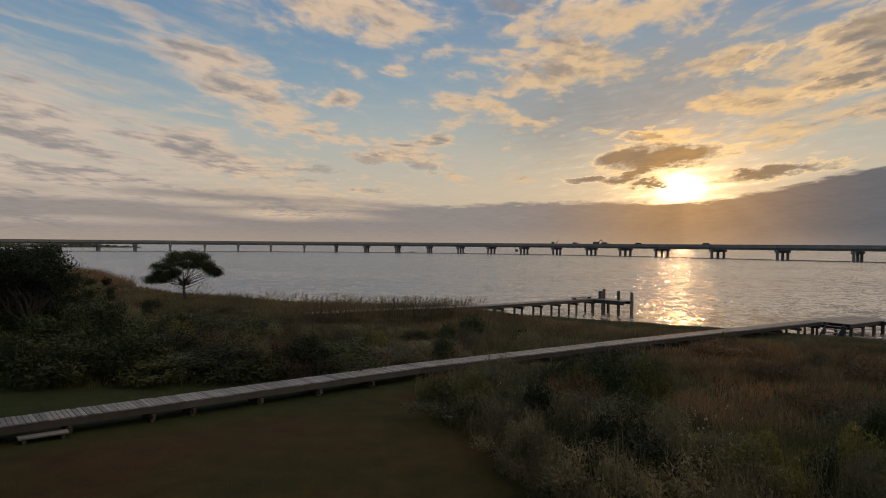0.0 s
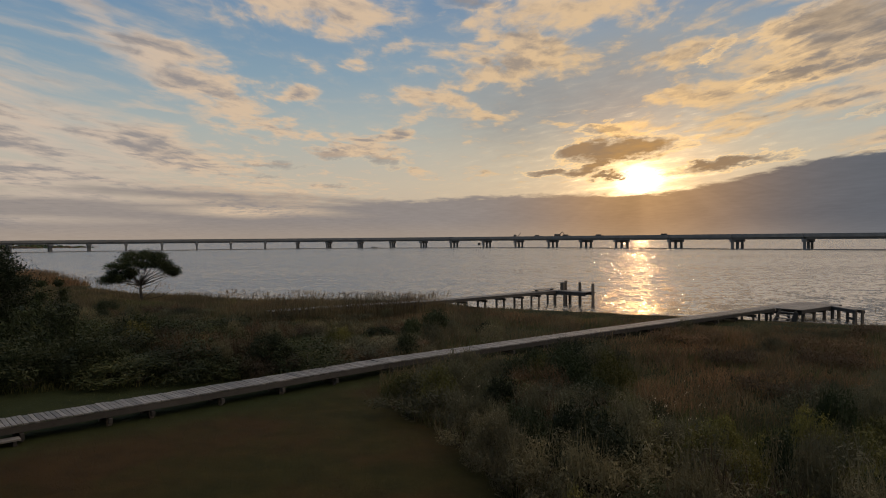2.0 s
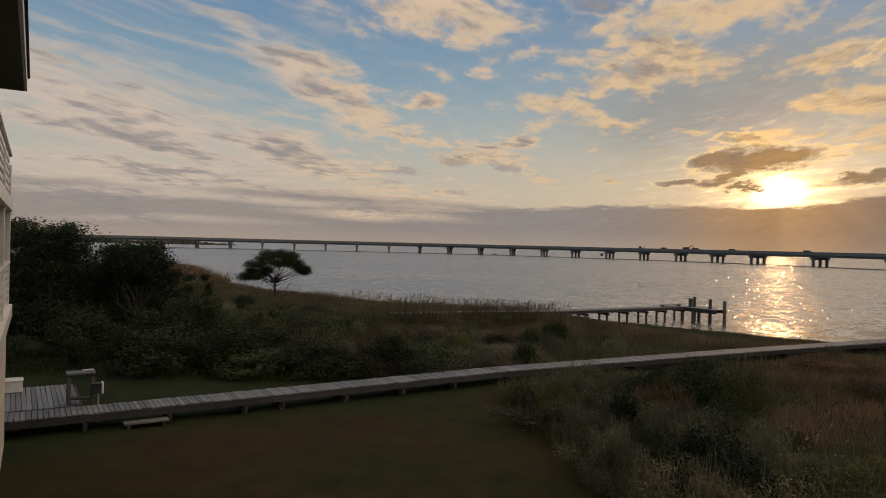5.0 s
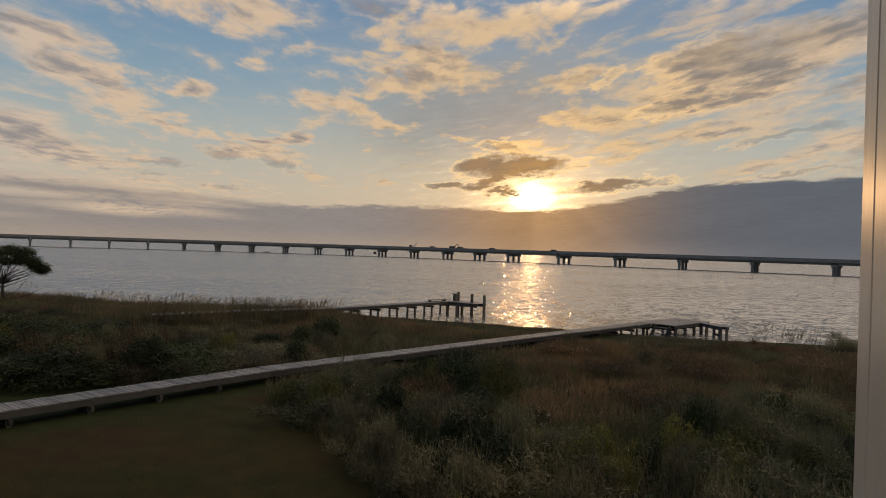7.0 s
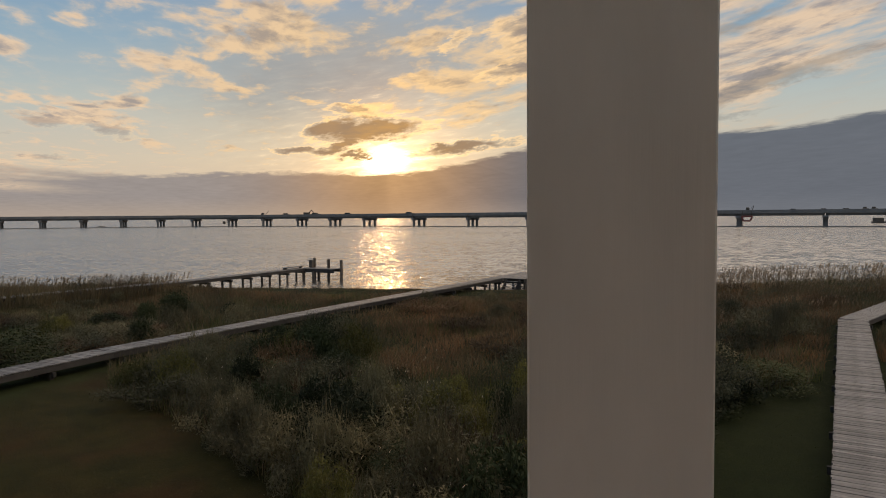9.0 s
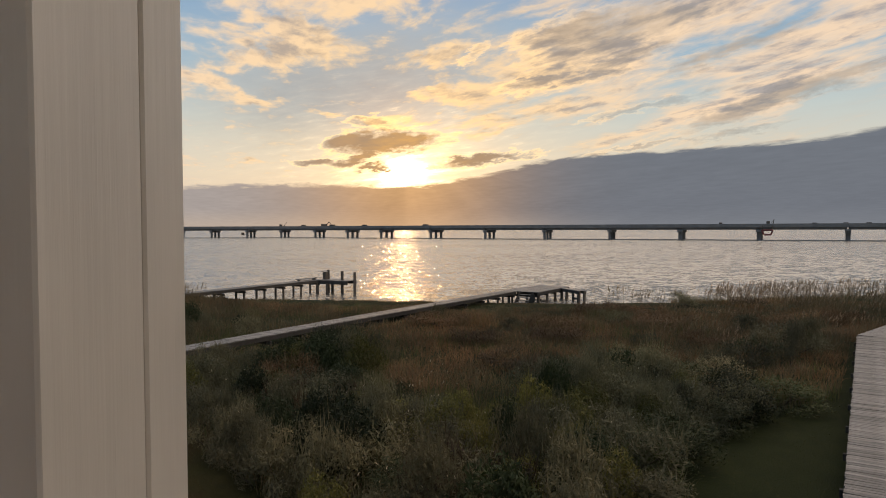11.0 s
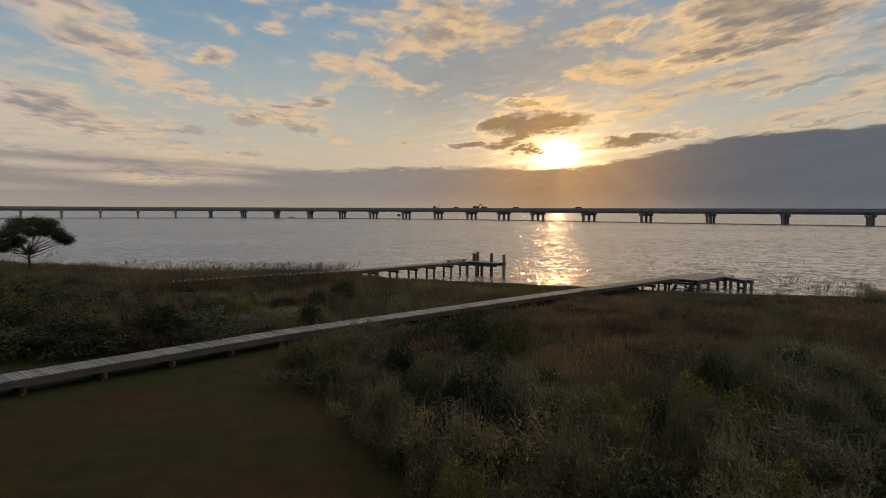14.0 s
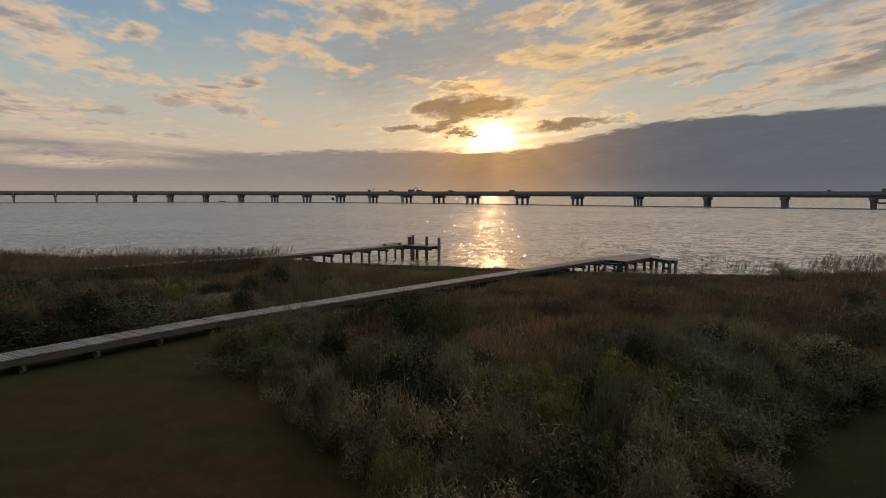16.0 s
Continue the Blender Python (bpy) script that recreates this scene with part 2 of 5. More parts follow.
# dark scraps across the glow, lit along their torn edges
rag = wv("SUBTRACT", wnoise(wmap(flat, (0, 0), 8.0, (2.0, 0.8)), 1.0, 7, 0.64, True), (0.5, 0.5, 0.5))
ragged = wv("ADD", flat, wv("MULTIPLY", rag, (4.4, 2.0, 0)))
scrap_sun = [
    (18.2, 7.2, 5.4, 1.15, 4, 1.25), (15.0, 7.3, 3.0, 0.95, 16, 1.2), (16.0, 6.2, 2.8, 0.65, 20, 1.15),
    (12.4, 5.5, 2.8, 0.42, 3, 1.05), (14.9, 5.4, 2.4, 0.42, 6, 1.05), (16.9, 5.0, 1.9, 0.36, 8, 1.05),
    (26.2, 5.7, 5.6, 0.62, 6, 1.1), (22.0, 5.2, 1.6, 0.28, 10, 0.7), (16.6, 9.0, 3.2, 0.6, 2, 0.62)]
scrap_left = [
    (-6.0, 7.1, 2.8, 0.6, -6, 0.85), (-2.2, 6.8, 3.4, 0.7, -14, 0.85), (-11.4, 6.2, 3.4, 0.42, -2, 0.8),
    (-11.6, 5.2, 2.0, 0.28, 0, 0.6), (-5.8, 4.4, 2.8, 0.28, 0, 0.7), (-19.8, 7.0, 6.0, 0.7, -8, 0.4)]
scrap_right = [
    (37.0, 15.4, 9.0, 2.4, 14, 0.85), (46.0, 13.6, 8.0, 1.1, 16, 0.7), (5.5, 19.6, 4.5, 1.2, 4, 0.6),
    (31.0, 12.0, 5.0, 0.8, 10, 0.6), (38.0, 13.5, 7.5, 1.0, 20, 0.75), (34.0, 16.0, 6.5, 1.5, 14, 0.8), (42.0, 16.2, 7.0, 1.3, 16, 0.75),
    (41.0, 9.9, 7.0, 0.55, 10, 0.7), (40.0, 6.7, 6.0, 0.36, 8, 0.7), (47.0, 7.4, 6.0, 0.5, 8, 0.6), (49.0, 9.6, 10.5, 1.1, 16, 1.0), (25.0, 14.0, 2.6, 0.8, 30, 0.5)]
scrap = wm("MAXIMUM", wm("MAXIMUM", most(scrap_sun, ragged), most(scrap_left, ragged)), most(scrap_right, ragged))
on_scrap = wm("ADD", scrap, wm("MULTIPLY", wm("ADD", centred(streaks, 1.3), centred(ripple, 0.55)), wstep(scrap, 0.0, 0.2)))
rim = wm("MULTIPLY", wm("MULTIPLY", wstep(on_scrap, 0.10, 0.30), wstep(on_scrap, 0.55, 0.32)), near_sun)
sky = wmix(wm("MULTIPLY", rim, 0.55), sky, (1.25, 0.80, 0.33))
scrap = wm("MULTIPLY", wstep(on_scrap, 0.20, 1.0), wm("MULTIPLY_ADD", near_sun, 0.55, 0.62))
sky = wmix(wm("MULTIPLY", scrap, 0.92), sky, wmix(near_sun, wmix(turn_right, (0.255, 0.225, 0.225), (0.20, 0.185, 0.175)), wmix(wm("MULTIPLY", ring, wm("MULTIPLY_ADD", puffs, 2.4, -0.55, True)), (0.29, 0.20, 0.13), (0.56, 0.31, 0.11))))
# the long bank that lies on the horizon, higher towards the right
edge = WT.nodes.new("ShaderNodeFloatCurve")
put(wm("DIVIDE", wm("ADD", az, 60.0), 140.0, clamp=True), edge.inputs["Value"])
curve = edge.mapping.curves[0]
for p, v in ((0.0, 0.36), (0.20, 0.41), (0.29, 0.40), (0.36, 0.36), (0.40, 0.345), (0.44, 0.335), (0.50, 0.37), (0.57, 0.35), (0.60, 0.40), (0.631, 0.49), (0.655, 0.555), (0.69, 0.595), (0.74, 0.615), (0.80, 0.65), (1.0, 0.68)):
    curve.points.new(p, v)
curve.points[0].location = (0.0, 0.36)
edge.mapping.update()
top = wm("MULTIPLY", edge.outputs[0], 10.0)
left_part = wstep(az, 3.0, -14.0)
soft = wm("MULTIPLY_ADD", left_part, 0.8, 0.26)
layer = wnoise(wmap(drawn, (0, 0), -2.0, (15.0, 1.2)), 1.0, 4, 0.5)
lift = wm("ADD", wm("MULTIPLY", centred(layer, 1.0), wm("MULTIPLY_ADD", left_part, 4.5, 0.5)), wm("ADD", centred(streak_r, 0.6), centred(puffs, 1.0)))
bank = wstep(wm("SUBTRACT", wm("ADD", top, lift), el), wm("MULTIPLY", soft, -0.7), soft)
gap = most([(-12.5, 2.4, 8.0, 0.5, -2, 0.95), (-20.0, 3.3, 9.0, 0.4, -2, 0.75), (-24.0, 4.6, 8.0, 0.35, -4, 0.6), (-33.0, 3.5, 11.0, 0.4, 0, 0.7), (-28.0, 1.6, 10.0, 0.4, 0, 0.5)], drawn)
bank = wm("MULTIPLY", bank, wm("SUBTRACT", 1.0, gap))
bank = wm("MULTIPLY", bank, wm("SUBTRACT", 1.0, wm("MULTIPLY", wstep(az, -12.0, -26.0), 0.12)))
slate = wmix(wstep(az, 2.0, 30.0), (0.262, 0.236, 0.234), (0.104, 0.118, 0.148))
slate = wmix(wstep(el, 1.8, 0.0), slate, wmix(wstep(az, 10.0, 40.0), (0.33, 0.275, 0.24), (0.122, 0.136, 0.165)))
slate = wmix(wm("MULTIPLY", wm("POWER", wm("MAXIMUM", toward, 0.0), 95.0), 0.75), slate, (0.55, 0.29, 0.10))
# shafts of light that fall from the sun across the bank
slant = wm("DIVIDE", wm("SUBTRACT", az, SUN_AZ), wm("MAXIMUM", wm("SUBTRACT", 6.5, el), 0.4))
shaft = WT.nodes.new("ShaderNodeTexNoise")
shaft.noise_dimensions = "1D"
put(slant, shaft.inputs["W"])
shaft.inputs["Scale"].default_value, shaft.inputs["Detail"].default_value = 1.1, 3.0
shafts = wm("MULTIPLY", centred(shaft.outputs["Fac"], 0.6), wm("POWER", wm("MAXIMUM", toward, 0.0), 60.0))
mottle = wm("ADD", 1.0, wm("ADD", shafts, wm("ADD", centred(streaks, 0.20), centred(puffs, 0.28))))
slate = wmix(1.0, slate, mottle, "MULTIPLY")
sky = wmix(wm("MULTIPLY", bank, 0.97), sky, slate)
below = wstep(el, 0.0, -2.0)
sky = wmix(below, sky, (0.10, 0.09, 0.085))
sky = wmix(1.0, sky, (1.02, 1.0, 0.952), "MULTIPLY")            # evening warmth
back = WT.nodes.new("ShaderNodeBackground")
put(sky, back.inputs[0])
back.inputs[1].default_value = 1.0
WT.links.new(back.outputs[0], WT.nodes.new("ShaderNodeOutputWorld").inputs[0])

# ---- materials ----
def material(name):
    m = bpy.data.materials.new(name)
    m.use_nodes = True
    t = m.node_tree
    b = next(n for n in t.nodes if n.type == "BSDF_PRINCIPLED")
    return m, t, b


def node(t, kind, **sets):
    n = t.nodes.new("ShaderNode" + kind)
    for k, v in sets.items():
        n.inputs[k.replace("_", " ")].default_value = v
    return n


def noise_at(t, scale, detail=4, rough=0.55, stretch=None, turn=0.0, coord="Object"):
    c = t.nodes.new("ShaderNodeTexCoord")
    n = node(t, "TexNoise", Scale=scale, Detail=detail, Roughness=rough)
    if stretch:
        mp = t.nodes.new("ShaderNodeMapping")
        mp.inputs["Scale"].default_value = stretch
        mp.inputs["Rotation"].default_value = (0, 0, turn)
        t.links.new(c.outputs[coord], mp.inputs[0])
        t.links.new(mp.outputs[0], n.inputs["Vector"])
    else:
        t.links.new(c.outputs[coord], n.inputs["Vector"])
    return n.outputs["Fac"]


def ramp_of(t, fac, stops):
    r = t.nodes.new("ShaderNodeValToRGB")
    t.links.new(fac, r.inputs[0])
    while len(r.color_ramp.elements) < len(stops):
        r.color_ramp.elements.new(0.5)
    for e, (p, c) in zip(r.color_ramp.elements, stops):
        e.position, e.color = p, (*c, 1)
    return r.outputs[0]


def mixed(t, f, a, b, mode="MIX"):
    n = t.nodes.new("ShaderNodeMix")
    n.data_type, n.blend_type = "RGBA", mode
    for v, s in ((f, n.inputs[0]), (a, n.inputs[6]), (b, n.inputs[7])):
        if hasattr(v, "is_output"):
            t.links.new(v, s)
        else:
            s.default_value = (*v, 1) if isinstance(v, tuple) else v
    return n.outputs[2]


def bump(t, b, height, strength=0.3, distance=0.01):
    n = node(t, "Bump", Strength=strength, Distance=distance)
    t.links.new(height, n.inputs["Height"])
    t.links.new(n.outputs[0], b.inputs["Normal"])


def random_of(t, island=False):
    if island:
        return t.nodes.new("ShaderNodeNewGeometry").outputs["Random Per Island"]
    return t.nodes.new("ShaderNodeObjectInfo").outputs["Random"]


def wood(name, dark, light, stretch, rough=0.85, vary=0.5):
    """Weathered wood: grain along one axis, stains, and a tone of its own for each board."""
    m, t, b = material(name)
    grain = noise_at(t, 9.0, 6, 0.65, stretch)
    stain = noise_at(t, 2.3, 4, 0.6)
    col = ramp_of(t, grain, ((0.25, dark), (0.75, light)))
    col = mixed(t, 0.55, col, ramp_of(t, stain, ((0.3, (0.45, 0.43, 0.42)), (0.7, (1.1, 1.08, 1.05)))), "MULTIPLY")
    lo = 1.0 - vary
    col = mixed(t, 1.0, col, ramp_of(t, random_of(t), ((0.0, (lo, lo, lo)), (1.0, (1.15, 1.13, 1.10)))), "MULTIPLY")
    t.links.new(col, b.inputs["Base Color"])
    b.inputs["Roughness"].default_value = rough
    bump(t, b, grain, 0.5, 0.006)
    return m


PLANK = wood("weathered_deck_board", (0.075, 0.077, 0.083), (0.27, 0.27, 0.275), (14, 1.2, 6), 0.6)
# beams toned darker than boards and posts, deepening the shade under the decks
BEAM = wood("weathered_shaded_beam", (0.024, 0.023, 0.023), (0.068, 0.064, 0.062), (1.5, 12, 12))
POLE = wood("weathered_post", (0.06, 0.052, 0.045), (0.15, 0.13, 0.11), (12, 12, 1.2))
BARK = wood("bark", (0.03, 0.025, 0.02), (0.10, 0.085, 0.07), (18, 18, 4))
SIDING = wood("painted_siding", (0.50, 0.45, 0.40), (0.68, 0.63, 0.57), (1, 1, 6), 0.6, 0.12)


def painted(name, colour, crack=True):
    m, t, b = material(name)
    line = noise_at(t, 3.0, 5, 0.6, (38, 38, 1.1))
    patch = noise_at(t, 5.0, 5, 0.6, (1, 1, 0.35))
    col = ramp_of(t, patch, ((0.25, tuple(0.72 * c for c in colour)), (0.6, colour)))
    if crack:
        col = mixed(t, ramp_of(t, line, ((0.71, (0, 0, 0)), (0.79, (1, 1, 1)))), col, (0.16, 0.12, 0.09))
    t.links.new(col, b.inputs["Base Color"])
    b.inputs["Roughness"].default_value = 0.32
    b.inputs["Specular IOR Level"].default_value = 0.75
    bump(t, b, line, 0.25, 0.002)
    return m


WHITE = painted("white_paint", (0.86, 0.80, 0.73))
TRIM = painted("white_trim", (0.70, 0.68, 0.64), False)


def plain(name, colour, rough=0.6, metal=0.0, scale=6.0, spread=0.3):
    m, t, b = material(name)
    n = noise_at(t, scale, 4, 0.6)
    t.links.new(ramp_of(t, n, ((0.25, tuple((1 - spread) * c for c in colour)), (0.75, colour))), b.inputs["Base Color"])
    b.inputs["Roughness"].default_value, b.inputs["Metallic"].default_value = rough, metal
    bump(t, b, n, 0.15, 0.01)
    return m


CONCRETE = plain("weathered_concrete", (0.155, 0.16, 0.165), 0.9, 0, 0.35, 0.35)
ROOF = plain("dark_shingle", (0.045, 0.05, 0.06), 0.9, 0, 2.0, 0.5)
SOFFIT = plain("olive_soffit", (0.12, 0.12, 0.085), 0.8)
# wall and floor out of view, pale to bounce light onto the post
HOUSE = plain("unseen_house_wall", (0.52, 0.44, 0.38), 0.8, 0, 1.5)
PORCH = plain("porch_bounce_paint", (0.74, 0.68, 0.62), 0.6, 0, 2.0, 0.2)
STEEL = plain("galvanised_metal", (0.42, 0.44, 0.46), 0.45, 0.6)
BLACK = plain("black_plastic", (0.02, 0.02, 0.022), 0.5)
MACHINE = plain("dull_machine_paint", (0.08, 0.07, 0.06), 0.7)
RED = plain("red_painted_steel", (0.14, 0.035, 0.03), 0.6)


def growth(name, tones, through=0.35, island=True, rough=0.75, scale=0.35, each=False):
    """Leaves and blades: a tone of their own each, patches over the land, and light passing through."""
    m, t, b = material(name)
    pick = ramp_of(t, random_of(t, island), tuple((i / max(1, len(tones) - 1), c) for i, c in enumerate(tones)))
    geo = t.nodes.new("ShaderNodeNewGeometry")
    n = node(t, "TexNoise", Scale=scale, Detail=4.0)
    t.links.new(geo.outputs["Position"], n.inputs["Vector"])
    col = mixed(t, 1.0, pick, ramp_of(t, n.outputs["Fac"], ((0.3, (0.55, 0.56, 0.58)), (0.7, (1.3, 1.24, 1.15)))), "MULTIPLY")
    drift = node(t, "TexNoise", Scale=scale * 0.32, Detail=3.0)
    t.links.new(geo.outputs["Position"], drift.inputs["Vector"])
    col = mixed(t, 0.8, col, ramp_of(t, drift.outputs["Fac"], ((0.36, (0.62, 0.70, 0.66)), (0.52, (1.0, 0.98, 0.92)), (0.66, (1.35, 1.15, 0.95)))), "MULTIPLY")
    if each:
        col = mixed(t, 1.0, col, ramp_of(t, random_of(t), ((0.0, (0.45, 0.46, 0.44)), (0.4, (0.85, 0.84, 0.82)), (0.75, (1.15, 1.08, 0.98)), (1.0, (1.5, 1.38, 1.25)))), "MULTIPLY")
    t.links.new(col, b.inputs["Base Color"])
    b.inputs["Roughness"].default_value = rough
    b.inputs["Specular IOR Level"].default_value = 0.25
    tr = t.nodes.new("ShaderNodeBsdfTranslucent")
    t.links.new(col, tr.inputs[0])
    mix = t.nodes.new("ShaderNodeMixShader")
    mix.inputs[0].default_value = through
    t.links.new(b.outputs[0], mix.inputs[1])
    t.links.new(tr.outputs[0], mix.inputs[2])
    t.links.new(mix.outputs[0], next(o for o in t.nodes if o.type == "OUTPUT_MATERIAL").inputs[0])
    return m


LEAF = growth("grey_green_leaf", ((0.088, 0.098, 0.067), (0.114, 0.122, 0.085), (0.140, 0.142, 0.104), (0.096, 0.100, 0.070), (0.109, 0.114, 0.081)), each=True)
LEAF_YELLOW = growth("yellow_green_leaf", ((0.070, 0.085, 0.026), (0.112, 0.118, 0.036), (0.147, 0.145, 0.053)), each=True)
LEAF_DARK = growth("dark_evergreen_leaf", ((0.017, 0.031, 0.013), (0.030, 0.047, 0.022), (0.024, 0.037, 0.018)), 0.2, each=True)
LEAF_OLIVE = growth("olive_thicket_leaf", ((0.027, 0.044, 0.020), (0.043, 0.060, 0.027), (0.061, 0.071, 0.033), (0.034, 0.048, 0.024)), 0.25, scale=0.6, each=True)
LEAF_RUST = growth("rust_brown_leaf", ((0.086, 0.057, 0.038), (0.108, 0.074, 0.048), (0.074, 0.056, 0.038), (0.096, 0.078, 0.050)), 0.3, scale=0.6, each=True)
GRASS_RED = growth("red_brown_marsh_grass", ((0.146, 0.084, 0.049), (0.198, 0.122, 0.072), (0.112, 0.080, 0.048), (0.232, 0.168, 0.106), (0.094, 0.080, 0.043)))
GRASS_DUN = growth("dun_marsh_grass", ((0.108, 0.089, 0.055), (0.149, 0.123, 0.077), (0.085, 0.082, 0.051), (0.200, 0.164, 0.108)))
GRASS_GREEN = growth("olive_grass", ((0.056, 0.079, 0.029), (0.083, 0.097, 0.037), (0.110, 0.109, 0.054)), 0.25)
PLUME = growth("pale_reed_plume", ((0.20, 0.155, 0.11), (0.29, 0.23, 0.17), (0.13, 0.10, 0.075)), 0.45)
# darker copy of the plume colour, for reeds seen against the light
PLUME_BACKLIT = growth("backlit_reed_plume", ((0.13, 0.095, 0.065), (0.19, 0.145, 0.10), (0.10, 0.075, 0.052)), 0.35)
SEED = growth("pale_seed_head", ((0.55, 0.50, 0.42), (0.7, 0.64, 0.54)), 0.5)


def ground_material():
    m, t, b = material("lawn_and_marsh_soil")
    big = noise_at(t, 0.16, 5, 0.6)
    mid = noise_at(t, 1.4, 5, 0.65)
    fine = noise_at(t, 22.0, 4, 0.7)
    col = ramp_of(t, big, ((0.34, (0.0177, 0.0199, 0.0053)), (0.47, (0.0262, 0.0233, 0.0067)), (0.56, (0.0314, 0.0199, 0.0074)), (0.68, (0.0367, 0.0233, 0.0094))))
    where = t.nodes.new("ShaderNodeSeparateXYZ")
    t.links.new(t.nodes.new("ShaderNodeTexCoord").outputs["Object"], where.inputs[0])

    def reach(value, lo, hi):
        n = node(t, "MapRange")
        n.interpolation_type = "SMOOTHSTEP"
        n.inputs[1].default_value, n.inputs[2].default_value = lo, hi
        t.links.new(value, n.inputs[0])
        return n.outputs[0]

    # greener, darker grass beside and behind the boardwalk, and on the far lawn
    across = t.nodes.new("ShaderNodeVectorMath")
    across.operation = "DOT_PRODUCT"
    t.links.new(t.nodes.new("ShaderNodeTexCoord").outputs["Object"], across.inputs[0])
    across.inputs[1].default_value = (-0.637, 0.771, 0.0)
    wavy = t.nodes.new("ShaderNodeMath")
    wavy.operation = "MULTIPLY_ADD"
    t.links.new(mid, wavy.inputs[0])
    wavy.inputs[1].default_value = 2.0
    t.links.new(across.outputs["Value"], wavy.inputs[2])
    deep_green = ramp_of(t, big, ((0.3, (0.0144, 0.0233, 0.0074)), (0.7, (0.0223, 0.0289, 0.0108))))
    col = mixed(t, reach(wavy.outputs[0], 17.4, 19.6), col, deep_green)
    col = mixed(t, reach(where.outputs[0], 4.0, 9.0), col, ramp_of(t, big, ((0.3, (0.0092, 0.0151, 0.0040)), (0.7, (0.0144, 0.0199, 0.0060)))))
    col = mixed(t, 0.95, col, ramp_of(t, mid, ((0.25, (0.60, 0.62, 0.58)), (0.75, (1.30, 1.25, 1.2)))), "MULTIPLY")
    col = mixed(t, 0.6, col, ramp_of(t, fine, ((0.25, (0.45, 0.45, 0.42)), (0.75, (1.45, 1.4, 1.35)))), "MULTIPLY")
    t.links.new(col, b.inputs["Base Color"])
    b.inputs["Roughness"].default_value = 0.95
    b.inputs["Specular IOR Level"].default_value = 0.1
    bump(t, b, fine, 0.7, 0.03)
    return m


GROUND = ground_material()


def water_material():
    m, t, b = material("choppy_bay_water")
    b.inputs["Base Color"].default_value = (0.20, 0.195, 0.18, 1)
    b.inputs["Roughness"].default_value = 0.12
    b.inputs["IOR"].default_value = 2.3
    b.inputs["Specular IOR Level"].default_value = 0.5
    # slopes of the waves at three sizes, tilting the surface directly so that they hold at any distance
    total = None
    for scale, detail, amount, stretch in ((0.02, 4, 0.40, (0.5, 1.4, 1)), (0.6, 4, 1.4, (0.9, 0.95, 1)), (3.2, 3, 2.3, (1.0, 0.6, 1))):
        c = t.nodes.new("ShaderNodeTexCoord")
        mp = t.nodes.new("ShaderNodeMapping")
        mp.inputs["Scale"].default_value, mp.inputs["Rotation"].default_value = stretch, (0, 0, 0.03)
        n = node(t, "TexNoise", Scale=scale, Detail=float(detail), Roughness=0.6)
        t.links.new(c.outputs["Object"], mp.inputs[0])
        t.links.new(mp.outputs[0], n.inputs["Vector"])
        less = t.nodes.new("ShaderNodeVectorMath")
        less.operation = "SUBTRACT"
        t.links.new(n.outputs["Color"], less.inputs[0])
        less.inputs[1].default_value = (0.5, 0.5, 0.5)
        grow_ = t.nodes.new("ShaderNodeVectorMath")
        grow_.operation = "MULTIPLY_ADD"
        t.links.new(less.outputs[0], grow_.inputs[0])
        grow_.inputs[1].default_value = (amount, amount, 0.0)
        if total is None:
            grow_.inputs[2].default_value = (0.0, -0.025, 1)
        else:
            t.links.new(total, grow_.inputs[2])
        total = grow_.outputs[0]
    # tilted shoreward in the open to mirror higher, brighter sky; chop calmer in shallows
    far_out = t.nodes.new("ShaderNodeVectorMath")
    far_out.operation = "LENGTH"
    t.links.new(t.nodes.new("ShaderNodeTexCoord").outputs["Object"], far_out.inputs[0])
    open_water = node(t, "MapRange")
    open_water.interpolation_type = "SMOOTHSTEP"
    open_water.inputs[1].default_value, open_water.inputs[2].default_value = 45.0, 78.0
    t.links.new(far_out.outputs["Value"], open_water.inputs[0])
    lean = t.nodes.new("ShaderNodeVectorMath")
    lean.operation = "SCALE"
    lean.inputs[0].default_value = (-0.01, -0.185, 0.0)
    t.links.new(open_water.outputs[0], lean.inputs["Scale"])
    calm = node(t, "MapRange")
    calm.inputs[1].default_value, calm.inputs[2].default_value, calm.inputs[3].default_value = 43.0, 66.0, 0.45
    t.links.new(far_out.outputs["Value"], calm.inputs[0])
    level = t.nodes.new("ShaderNodeCombineXYZ")
    t.links.new(calm.outputs[0], level.inputs[0])
    t.links.new(calm.outputs[0], level.inputs[1])
    level.inputs[2].default_value = 1.0
    eased = t.nodes.new("ShaderNodeVectorMath")
    eased.operation = "MULTIPLY"
    t.links.new(total, eased.inputs[0])
    t.links.new(level.outputs[0], eased.inputs[1])
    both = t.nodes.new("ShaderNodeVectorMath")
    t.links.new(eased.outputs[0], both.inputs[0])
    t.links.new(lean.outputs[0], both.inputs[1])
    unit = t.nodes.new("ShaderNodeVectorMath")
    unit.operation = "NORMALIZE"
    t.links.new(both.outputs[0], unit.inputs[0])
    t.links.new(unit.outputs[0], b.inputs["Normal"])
    return m


WATER = water_material()

# ---- building helpers ----
def mesh_of(name, bm, mat):
    me = bpy.data.meshes.new(name)
    bm.to_mesh(me)
    bm.free()
    me.materials.append(mat)
    return me


def part(name, bm, mat, parent=None, label="", m=None):
    ob = new(name, mesh_of(name, bm, mat))
    if parent:
        ob.parent = parent
    if m is not None:
        ob.matrix_basis = m
    return tagged(ob, label)


def share(name, me, parent, m):
    """One more piece on a mesh that is already there."""
    ob = new(name, me)
    ob.parent = parent
    ob.matrix_basis = m
    return ob


